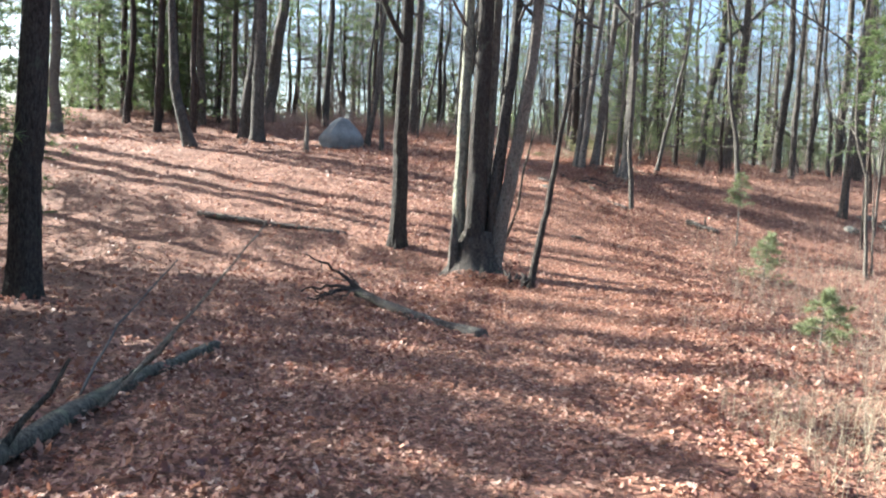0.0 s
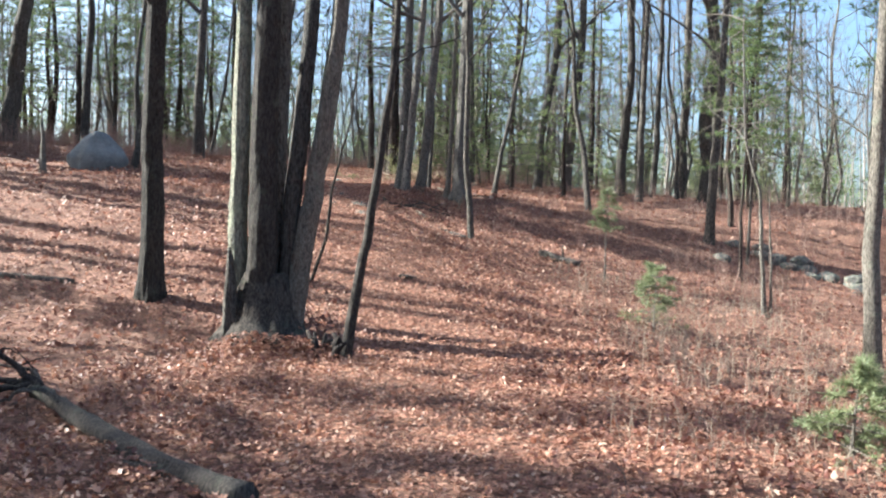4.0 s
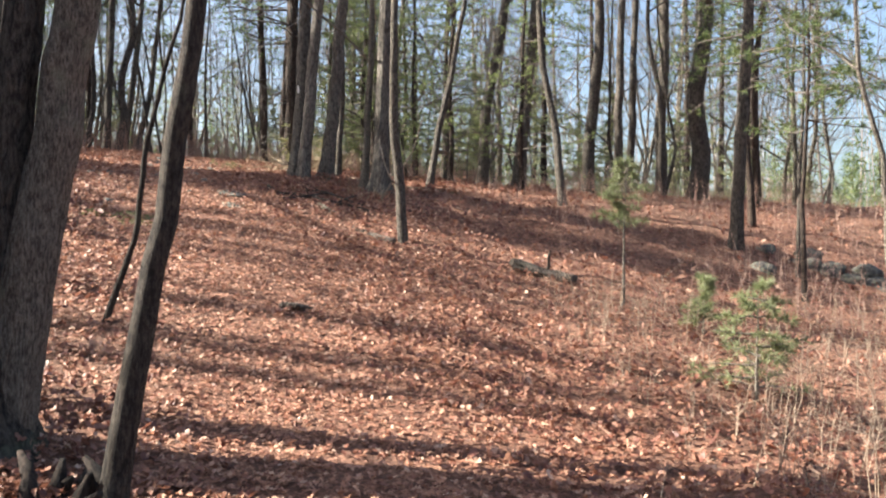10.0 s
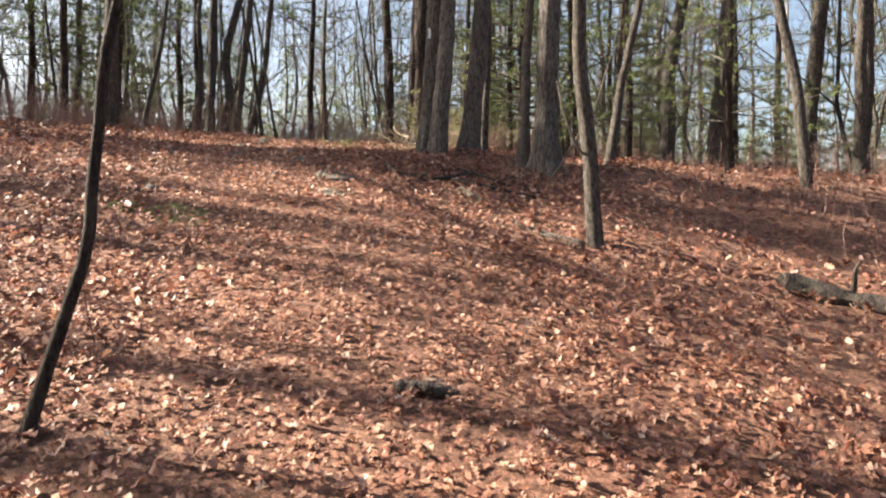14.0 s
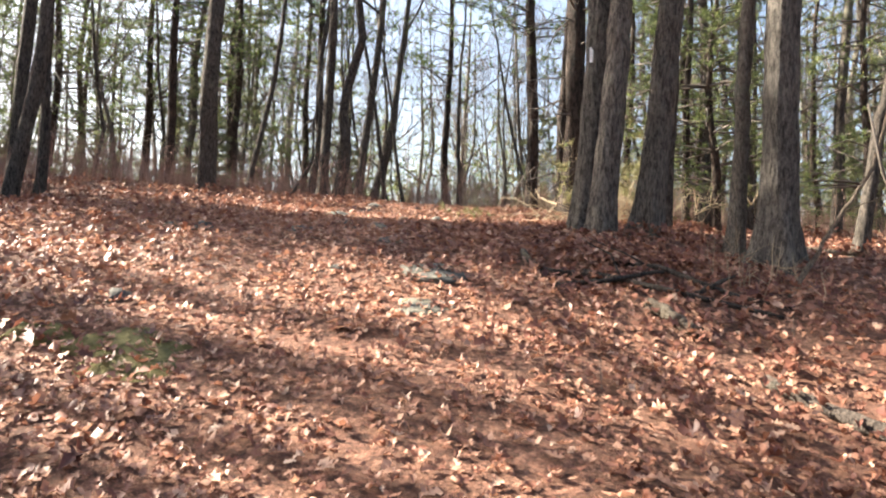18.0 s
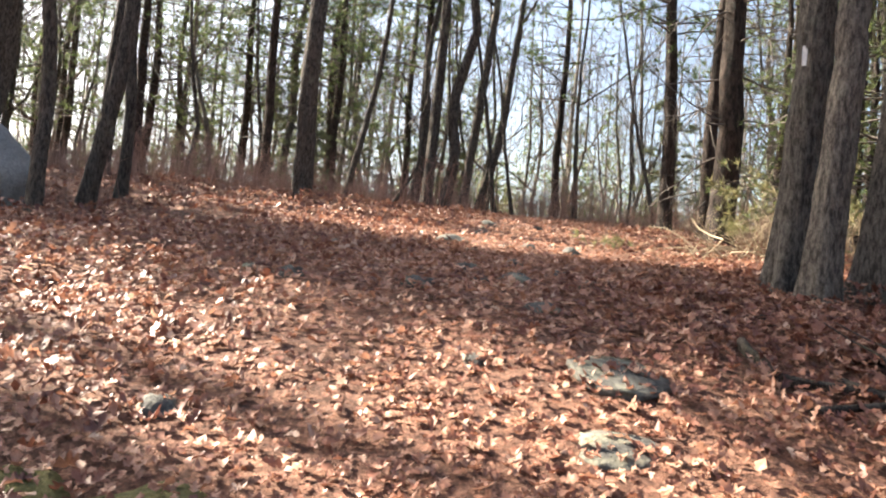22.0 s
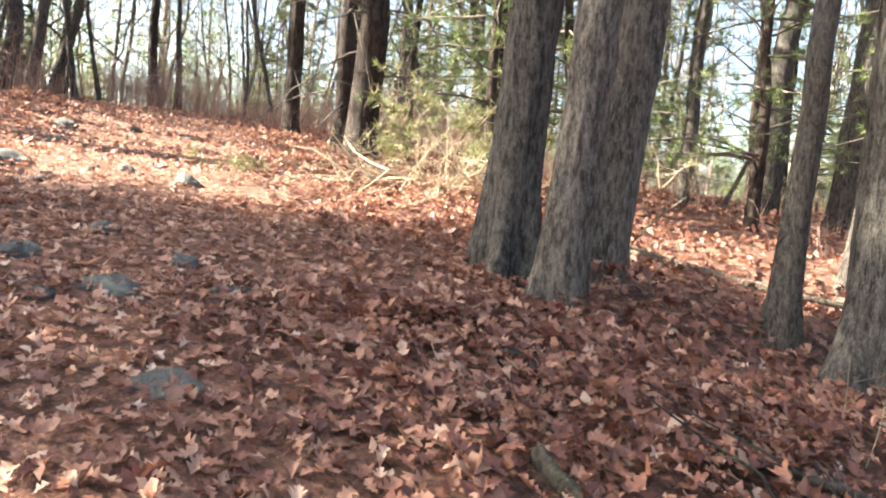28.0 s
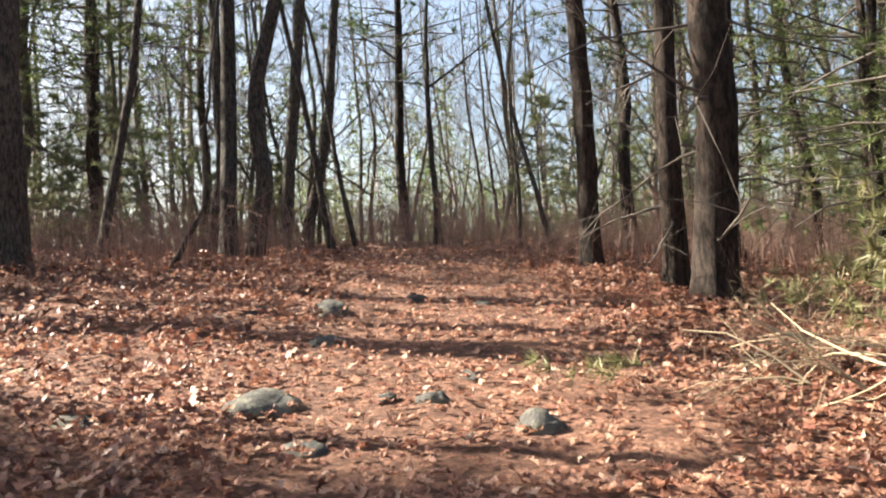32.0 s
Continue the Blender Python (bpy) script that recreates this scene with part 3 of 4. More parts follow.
def clump_oak(x, y):
    base = new("multi_stemmed_oak")
    base.location = (x, y, land_z(x, y))
    tagged(base, "clump of five grey oak stems on one flared mossy base", "tree", "bare woodland trees")
    crown = Shape()
    rng = np.random.default_rng(5)
    # Some stem barks carry sun or shade: cream lit left, dark shaded middle.
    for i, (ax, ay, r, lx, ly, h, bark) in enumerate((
        (-0.40, 0.22, 0.165, 0.012, 0.0, 13, SUNLIT_CREAM), (-0.02, -0.02, 0.25, 0.012, 0.0, 15, SHADED_OAK), (0.08, 0.32, 0.18, 0.03, 0.03, 14, LIT_GREY_OAK),
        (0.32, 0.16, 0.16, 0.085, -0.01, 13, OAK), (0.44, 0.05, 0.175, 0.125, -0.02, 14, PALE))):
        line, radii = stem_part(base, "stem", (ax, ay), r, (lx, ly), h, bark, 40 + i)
        for q in range(len(line) - 9, len(line)):
            bough(crown, line[q], unit(rng.normal(0, 1, 3) + np.array([0, 0, 0.8])), 2.4, radii[q] * 0.4, rng, 2)
    stem_part(base, "stub", (-0.46, -0.10), 0.155, (-0.03, 0.0), 1.45, OAK, 50, 0.4)
    root = Shape()
    line = [(0.0, 0.06, -0.4), (0.0, 0.06, -0.1), (0.02, 0.08, 0.12), (0.03, 0.1, 0.35), (0.04, 0.12, 0.7), (0.05, 0.12, 1.05)]
    root.tube(line, [1.02, 0.84, 0.66, 0.53, 0.45, 0.34], 48, rng, 0.06, 0.0, keep=0.85)
    root.make("root_flare", ROOT, base, "broad flared root base with moss")
    crown.make("crown", TWIG, base)["kind"] = "stuff"


clump_oak(0.30, 20.40)
hardwood(-1.66, 22.2, 0.205, (0.022, 0.0), h=14, seed=1, near=True, bark=SHADED_OAK, flare=0.35, label="straight dark oak trunk beside the clump of stems")
hardwood(-7.15, 14.0, 0.26, (0.03, 0.0), h=15, seed=2, near=True, bark=SHADED_OAK, limbs=3, dense=1, twigs=1, flare=0.35, label="thick dark oak with furrowed bark in leaf litter")
hardwood(1.54, 19.15, 0.082, (0.05, -0.02), h=8, seed=3, flare=0.3, bark=SHADED_OAK, bends=((1.2, 0.10, 0.0), (2.6, 0.25, -0.03), (4.4, 0.36, -0.05)), limbs=3, first=3.6, label="slim leaning sapling trunk beside the trail")
hardwood(1.16, 23.2, 0.036, (0.10, -0.03), h=5, seed=4, flare=0.2, bark=SHADED_OAK, bends=((0.9, 0.22, 0.0), (1.9, 0.26, 0.0), (3.0, 0.48, 0.0)), limbs=3, first=2.2, label="thin crooked dark sapling beside the trail")
maple = hardwood(5.22, 27.25, 0.082, (-0.03, 0.0), h=8, seed=5, flare=0.3, bends=((0.8, -0.03, 0.0), (2.2, -0.14, 0.0), (4.0, -0.06, 0.0)), limbs=3, first=3.8, label="slim grey maple trunk with one low side branch")
tw = Shape()
tw.tube([(-0.07, 0, 0.85), (-0.22, -0.05, 1.0), (-0.34, -0.05, 1.3), (-0.42, -0.08, 1.62)], [0.014, 0.012, 0.009, 0.005], 6)
tw.make("side_branch", TWIG, maple)

tri = hardwood(4.08, 31.82, 0.148, (0.02, 0.0), h=15, seed=6, near=True, bark=LIT_GREY_OAK, flare=0.95, label="stout grey oak with a white painted trail blaze")
hardwood(4.11, 31.20, 0.118, (0.085, 0.0), h=14, seed=7, near=True, bark=LIT_GREY_OAK, flare=0.5, label="grey oak trunk leaning away from its neighbour")
hardwood(4.66, 31.80, 0.140, (0.10, 0.0), h=14, seed=8, near=True, bark=LIT_GREY_OAK, flare=0.6, label="leaning grey oak trunk behind the blazed oak")
hardwood(5.1, 32.9, 0.068, (0.02, 0.0), h=9, seed=9, label="slim dark trunk close behind the oaks")
hardwood(5.56, 30.62, 0.160, (0.03, 0.0), h=15, seed=10, near=True, bark=LIT_GREY_OAK, flare=1.0, label="thick furrowed oak with pale flared roots")
hardwood(5.33, 31.02, 0.075, (0.03, 0.0), h=9, seed=11, flare=1.1, bark=PALE, limbs=5, first=1.9, label="slim grey maple with whitish flared foot")
hardwood(7.05, 32.4, 0.075, (0.16, 0.0), h=9, seed=12, label="slim trunk leaning over the slope")

# white blaze on the stout oak
bl = Shape()
for i, zz in enumerate((1.74, 1.82, 1.895)):
    for a in np.linspace(-0.19, 0.19, 4):
        w = a - 1.85
        bl.v.append(np.array([[0.036 + 0.142 * math.cos(w), 0.142 * math.sin(w), zz]]))
bl.n = 12
bl.f = [np.array([(r * 4 + c, r * 4 + c + 1, r * 4 + c + 5, r * 4 + c + 4) for r in range(2) for c in range(3)])]
bl.make("blaze", PAINT, [o for o in tri.children if o.name.startswith("trunk")][0], "white painted trail blaze")

# dark pines, and the trees where the trail goes on
conifer(4.60, 38.1, 0.20, 15, (0.02, 0), low=0.24, reach=2.8, seed=20, whorls=32, dead=14, label="dark rough pine trunk with dead lower boughs")
conifer(4.08, 40.75, 0.135, 14, (-0.01, 0), low=0.24, reach=2.3, seed=19, whorls=26, tufts=8, label="tall pine with green boughs beside the trail")
conifer(4.52, 38.95, 0.12, 14, (0.02, 0), low=0.3, reach=2.4, seed=21, dead=8, label="dark slim pine trunk beside its twin")
for n, (x, y, r, lx, ly) in enumerate((
    (-0.52, 42.4, 0.120, 0.03, 0.0), (-0.22, 42.6, 0.125, 0.07, 0.0), (-2.55, 40.4, 0.19, 0.04, 0.0), (-2.2, 42.3, 0.07, 0.14, 0.0),
    (-1.5, 46.0, 0.10, 0.04, 0.0), (-0.3, 46.5, 0.125, 0.10, 0.0), (0.0, 47.4, 0.115, 0.16, 0.0), (0.1, 49.0, 0.055, 0.10, 0.0), (0.7, 44.6, 0.06, -0.16, 0.0),
    (1.0, 46.6, 0.05, -0.2, 0.0), (3.6, 43.4, 0.03, 0.05, 0.0), (4.3, 44.6, 0.045, -0.22, 0.0), (7.6, 38.0, 0.12, -0.02, 0.0), (-5.2, 47, 0.11, 0.06, 0.0))):
    hardwood(x, y, r, (lx, ly), seed=100 + n, flare=0.45, label="grey hardwood trunk beside the far bend of the trail")
hardwood(2.5, 46.0, 0.062, (0.03, 0.0), h=7, seed=130, limbs=2, first=1.9, label="small forked hardwood at the bend of the trail")
hardwood(-0.95, 41.0, 0.03, (0.12, 0.0), h=4.5, seed=131, bends=((0.8, 0.35, 0.0), (1.6, 0.25, 0.0)), limbs=2, first=1.8, label="thin crooked sapling among low brush")

# trees on the shoulder of the slope
for n, (x, y, r, lx, ly) in enumerate((
    (9.6, 30.9, 0.09, -0.10, 0.03), (9.8, 36.9, 0.165, 0.13, -0.03), (10.8, 36.6, 0.18, 0.08, -0.02), (8.8, 37.3, 0.10, 0.07, -0.02), (7.2, 39.2, 0.11, -0.02, 0.0),
    (12.8, 36.4, 0.18, 0.04, -0.01), (12.7, 34.4, 0.125, 0.03, -0.01), (14.1, 36.4, 0.12, 0.03, 0.0), (14.4, 35.0, 0.08, -0.09, 0.03), (15.5, 35.0, 0.27, 0.04, 0.0),
    (15.8, 37.5, 0.18, 0.02, 0.0), (12.4, 28.8, 0.135, 0.05, -0.02), (12.9, 27.6, 0.042, 0.02, 0.0))):
    hardwood(x, y, r, (lx, ly), seed=200 + n, flare=0.4, label="bare grey hardwood on the leafy slope")
hardwood(10.5, 22.75, 0.048, (-0.03, 0.01), h=6.5, seed=231, bark=PALE, bends=((2.6, -0.06, 0.0), (3.6, -0.35, 0.03)), limbs=3, first=3.4, label="slim pale maple sapling in dry brush")
hardwood(10.62, 22.7, 0.03, (0.0, 0.0), h=3.2, seed=232, bark=PALE, limbs=1, first=2.2, label="thin pale sapling beside its taller twin")
hardwood(7.95, 16.0, 0.115, (-0.01, 0.0), h=10, seed=233, bark=PALE, label="pale lichened trunk in dry brush")

# trees on the rise behind the boulder
hardwood(-16.2, 34.2, 0.22, (0.0, 0.0), h=15, seed=345, flare=0.4, bark=PALE, limbs=3, dense=1, twigs=1, label="pale grey trunk before the dark evergreens")
for n, (x, y, r, lx, ly) in enumerate((
    (-8.4, 34.9, 0.27, 0.0, 0.0), (-9.1, 35.5, 0.22, 0.09, 0.0), (-9.3, 40.5, 0.30, 0.12, 0.0), (-4.2, 36.9, 0.09, 0.05, 0.0),
    (-3.25, 33.4, 0.085, -0.03, 0.0), (-4.1, 35.8, 0.12, 0.15, 0.02), (-6.6, 40.5, 0.16, 0.02, 0.0), (-2.2, 39.0, 0.05, 0.02, 0.0), (-11.6, 38, 0.18, -0.02, 0.0))):
    hardwood(x, y, r, (lx, ly), seed=300 + n, flare=0.4, limbs=3, dense=1, twigs=1, label="grey oak on the rise above the trail")
# Oaks outside the view, added to throw narrow stripes of shade.
for n, (x, y, r) in enumerate(((-20.8, 32.5, 0.28), (-23.5, 32.4, 0.31), (-22.1, 31.2, 0.27), (-21.1, 35.8, 0.23), (-23.7, 37.7, 0.26), (-19.6, 34.5, 0.19), (-22.7, 36.9, 0.22))):
    hardwood(x, y, r, (0.0, 0.0), h=25, seed=340 + n, flare=0.4, limbs=3, first=19.5, dense=1, twigs=1, label="unseen tall oak added to cast a stripe of shade")
hardwood(-9.8, 30.8, 0.20, (-0.08, 0.0), h=11, seed=320, flare=0.5, bends=((0.9, -0.25, 0.0), (2.2, -0.55, 0.0), (3.4, -0.45, 0.0)), label="crooked oak with a kinked trunk on the rise")
hardwood(-5.75, 31.4, 0.085, (-0.05, 0.0), h=1.7, seed=321, limbs=0, bark=PALE, label="short dead snag beside the boulder", name="snag", group="")

# evergreens
# Pines left of the view, added only to shade the lower trail.
for n, (x, y, h) in enumerate(((-11.2, 8.6, 10.5), (-12.2, 11.4, 10.5), (-12.8, 14.4, 11), (-15.6, 10.6, 13), (-16.4, 13.6, 13), (-13.4, 21.0, 18), (-15.8, 22.2, 20), (-11.6, 19.2, 9), (-12.6, 18.2, 12), (-16.8, 27.0, 10), (-14.2, 24.3, 16), (-9.6, 8.2, 8.0), (-10.0, 10.6, 8.5), (-10.4, 13.2, 9.0), (-11.2, 17.6, 12), (-12.6, 15.8, 13), (-9.0, 9.5, 8.5), (-9.6, 12.2, 10.5), (-11.6, 16.6, 9.5))):
    conifer(x, y, 0.17, h, low=0.10, reach=3.0, seed=400 + n, whorls=34, tufts=12, needles=12, size=0.27, label="unseen dense pine added left of the trail to cast shade")
# Pines added along the shadow lines, with high crowns to shade the middle trail.
for n, (x, y, h) in enumerate(((-11.4, 36.1, 14), (-13.6, 38.4, 17), (-9.9, 36.9, 12), (-15.6, 39.4, 18), (-12.8, 35.9, 16), (-11.8, 38.0, 16), (-14.6, 37.2, 17))):
    conifer(x, y, 0.15, h, low=0.40, reach=2.1, seed=410 + n, whorls=38, tufts=13, needles=13, size=0.24, label="tall dense pine added on the rise to shade the trail")
for n, (x, y, h) in enumerate(((-12.5, 48.5, 13), (-9.5, 47.5, 13), (-7.0, 48.5, 12), (-5.0, 50.5, 13), (-3.0, 52.5, 13), (-10.8, 52.0, 14), (-14.2, 51.0, 13), (-6.2, 58, 13), (11.5, 53, 12))):
    conifer(x, y, 0.14, h, low=0.20, reach=3.2, seed=415 + n, whorls=26, tufts=12, needles=13, size=0.24, label="tall green pine behind the boulder" if n < 6 else "tall green pine beyond the bend of the trail")
for n, (x, y, h) in enumerate(((-12.6, 43.6, 8.0), (-14.6, 42.4, 8.0), (-16.8, 44.0, 9.0), (-18.8, 44.5, 8.0), (-15.4, 46.5, 10.0), (-20.4, 47.0, 10.0))):
    conifer(x, y, 0.11, h, low=0.03, reach=2.4, seed=440 + n, whorls=30, tufts=14, needles=12, size=0.22, label="dense dark evergreen on the rise", group="evergreens")
for n, (x, y, h) in enumerate(((-14.3, 39.6, 7.5), (-15.7, 40.4, 8.5), (-13.2, 40.6, 7.0), (-17.2, 40.6, 8.0), (-18.4, 37.6, 9.0))):
    conifer(x, y, 0.10, h, low=0.02, reach=2.3, seed=450 + n, whorls=34, tufts=16, needles=14, size=0.24, label="dense dark evergreen on the rise", group="evergreens")
for n, (x, y, h) in enumerate(((-4.8, 44.5, 13), (-1.6, 47.5, 14), (-7.4, 43.2, 13), (2.0, 50.5, 14), (-4.0, 47.5, 14), (6.3, 47.0, 13))):
    conifer(x, y, 0.13, h, low=0.26, reach=3.0, seed=470 + n, whorls=30, tufts=11, needles=13, size=0.22, dead=5, label="tall pine with hanging green boughs behind the rise")
conifer(5.75, 36.6, 0.07, 6.5, low=0.04, reach=1.6, seed=39, whorls=26, tufts=15, needles=18, size=0.10, mat=NEEDLE, label="green hemlock with low spreading boughs", name="hemlock_tree", group="evergreens")
conifer(-11.0, 38.5, 0.10, 5.5, low=0.04, reach=1.9, seed=22, whorls=24, tufts=11, label="dense dark evergreen on the rise", group="evergreens")
conifer(-13.4, 39.5, 0.10, 6.5, low=0.05, reach=2.0, seed=23, whorls=24, tufts=11, label="dense dark evergreen on the rise", group="evergreens")
for n, (x, y, h, low) in enumerate(((16.4, 33.6, 11, 0.30), (13.4, 41.0, 12, 0.42), (20.5, 31.5, 11, 0.4))):
    conifer(x, y, 0.11, h, (0.02 * (-1) ** n, 0.01), low=low, reach=2.9, seed=460 + n, whorls=22, tufts=12, needles=13, size=0.22, label="tall green pine with loose boughs above the slope")
conifer(11.85, 26.1, 0.05, 6.8, low=0.42, reach=1.7, seed=25, whorls=24, tufts=11, label="slim young pine with a loose green crown")
conifer(14.0, 30.5, 0.09, 9, low=0.36, reach=2.1, seed=24, label="slim green pine above the stone wall")
for n, (x, y, h) in enumerate(((6.2, 41.6, 10.0), (8.0, 43.0, 11.0), (9.8, 44.6, 12.0), (7.4, 40.5, 8.0), (8.7, 40.0, 7.0), (10.2, 41.5, 9.0), (6.6, 36.3, 5.5), (8.4, 35.3, 6.0), (9.8, 33.8, 7.5), (6.9, 39.4, 9.0))):
    conifer(x, y, 0.08, h, low=0.10, reach=2.0, seed=30 + n, whorls=24, tufts=12, needles=15, size=0.12, label="green hemlock with low spreading boughs", name="hemlock_tree", group="evergreens", mat=LIT_HEMLOCK)


def young_pine(x, y, h, seed, reach=0.4, low=0.45, whorls=6, label="small bright green pine sapling in leaf litter"):
    conifer(x, y, 0.017 + 0.004 * h, h, low=low, reach=reach, seed=seed, whorls=whorls + 4, tufts=8, needles=15, size=0.12, mat=YOUNG, bark=PALE, label=label, name="pine_sapling", group="pine saplings")


young_pine(7.72, 24.65, 2.1, 60, 0.52, 0.52, 7)
young_pine(7.35, 21.2, 1.2, 61, 0.72, 0.12, 6, "low bushy green pine sapling in dry brush")
young_pine(8.3, 23.6, 0.75, 62, 0.3, 0.1, 4)
young_pine(5.3, 12.75, 0.95, 63, 0.62, 0.1, 9, "low bushy green pine sapling in dry brush")

# the further woods, tree by tree
rng = np.random.default_rng(8)
hard_kinds = [hardwood(-22 - 2 * i, 48 + i, 0.08 + 0.022 * i, (0.07 * (-1) ** i, 0.03), h=11 + i, seed=500 + i, bark=(OAK, MOSSY, PALE)[i % 3], limbs=7, first=2.2, low_twigs=20, label="bare grey tree in the further woods", group="trees of the further woods") for i in range(6)]
pine_kinds = [conifer(22 + 3 * i, 46 + 2 * i, 0.16, 13 + i, low=0.35 - 0.1 * i, reach=2.6, seed=540 + i, whorls=26, tufts=8, needles=11, size=0.22, label="tall green pine in the further woods", group="pines of the further woods") for i in range(3)]
taken = [(o.location.x, o.location.y) for o in scene.objects if o.parent is None and o.type == "EMPTY"]


def room(x, y, gap):
    return all((x - a) ** 2 + (y - b) ** 2 > gap * gap for a, b in taken)


def plant(count, box, gap, pines):
    done = 0
    for _ in range(count * 30):
        if done >= count:
            break
        x, y = rng.uniform(box[0], box[1]), rng.uniform(box[2], box[3])
        if not room(x, y, gap) or (y > 40 and -1.0 < x - 0.10 * (y - 42) < 6.5 + 0.1 * (y - 42)):
            continue
        kind = pine_kinds[rng.integers(3)] if rng.random() < pines else hard_kinds[rng.integers(6)]
        o = copy_thing(kind, pose(x, y, land_z(x, y) - 0.05, 0, 0, rng.uniform(0, 360)))
        taken.append((x, y))
        done += 1


plant(46, (-30, 34, 46, 74), 2.1, 0.24)
# A few trees far left, added as casters of dappled shade.
plant(4, (-34, -24, 22, 44), 4.0, 0.0)
plant(9, (17, 38, 24, 48), 2.4, 0.30)
plant(12, (-30, 30, -26, -7), 4.0, 0.2)
# Two more unseen shade casters, left of the start.
plant(2, (-30, -12, -6, 14), 4.0, 0.0)

# saplings and young evergreens under the further trees
thin_kinds = [hardwood(-24 + 5 * i, 52 + i, 0.028 + 0.009 * i, (0.10 * (-1) ** i, 0.02), h=5.5 + 0.7 * i, seed=560 + i, bark=(OAK, PALE, MOSSY)[i % 3], limbs=5, first=1.0, low_twigs=9, bends=((1.5, rng.normal(0, 0.25), 0.0), (3.5, rng.normal(0, 0.5), rng.normal(0, 0.3))), flare=0.2, label="thin crooked bare sapling under taller trees", name="sapling", group="saplings of the further woods") for i in range(6)]
bushy_kinds = [conifer(20 + 4 * i, 50 + i, 0.03, 2.0 + 0.8 * i, low=0.05, reach=0.9 + 0.15 * i, seed=580 + i, whorls=14, tufts=8, needles=12, size=0.15, mat=YOUNG, bark=TWIG, label="young green pine under bare trees", name="young_pine", group="young pines of the further woods") for i in range(3)]


def underplant(count, box, kinds, gap):
    done = 0
    for _ in range(count * 20):
        if done >= count:
            break
        x, y = rng.uniform(box[0], box[1]), rng.uniform(box[2], box[3])
        if not room(x, y, gap) or (abs(x - 2.2) < 1.7 and y < 56):
            continue
        copy_thing(kinds[rng.integers(len(kinds))], pose(x, y, land_z(x, y) - 0.03, 0, 0, rng.uniform(0, 360)))
        taken.append((x, y))
        done += 1


underplant(70, (-18, 22, 44, 68), thin_kinds, 0.8)
underplant(30, (-7, 9, 43, 58), thin_kinds, 0.8)
underplant(26, (7, 26, 34, 46), thin_kinds, 0.8)
underplant(6, (-20, -12, 42, 47), thin_kinds, 0.9)
underplant(46, (-12, 16, 45, 60), bushy_kinds, 0.8)
underplant(22, (8, 26, 37, 50), bushy_kinds, 0.8)

# distance: many thin trees, too far to tell apart
far = Shape()
for _ in range(430):
    a, d = rng.uniform(-1.0, 0.95), rng.uniform(62, 125)
    x, y = 2 + d * math.sin(a), 10 + d * math.cos(a)
    z, h = land_z(x, y) - 0.3, rng.uniform(8, 17)
    lx, ly = rng.normal(0, 0.05, 2)
    p0, p1 = np.array([x, y, z]), np.array([x + lx * h, y + ly * h, z + h])
    r = rng.uniform(0.04, 0.13)
    far.tube([p0, (p0 + p1) / 2 + rng.normal(0, 0.15, 3), p1], [r, r * 0.7, 0.03], 4, cap=False)
    for _ in range(5):
        q = p0 + (p1 - p0) * rng.uniform(0.3, 0.95)
        far.tube([q, q + np.array([*rng.normal(0, 1.0, 2), rng.uniform(0.6, 2.2)])], [r * 0.35, 0.015], 3, cap=False)
tagged(far.make("far_woods", FAR_TWIG_LIT), "grey bare trees of the distant woods", "trees", kind="stuff")
green = Shape()
for _ in range(330):
    a, d = rng.uniform(-1.0, 0.95), rng.uniform(55, 115)
    x, y, h = 2 + d * math.sin(a), 10 + d * math.cos(a), rng.uniform(4, 14 if a < 0.1 else 8)
    z = land_z(x, y)
    q = np.repeat(rng.random(90), 3)
    c = np.stack([x + rng.normal(0, 0.9, 270) * (1.1 - q), y + rng.normal(0, 0.9, 270) * (1.1 - q), z + h * (0.15 + 0.85 * q)], 1)
    w = rng.normal(0, 1, c.shape)
    green.blades(c, w / np.linalg.norm(w, axis=1)[:, None], rng.uniform(0.3, 0.7, 270), 0.04, rng)
tagged(green.make("far_evergreens", NEEDLE, smooth=False), "green pines of the distant woods", "trees", kind="stuff")


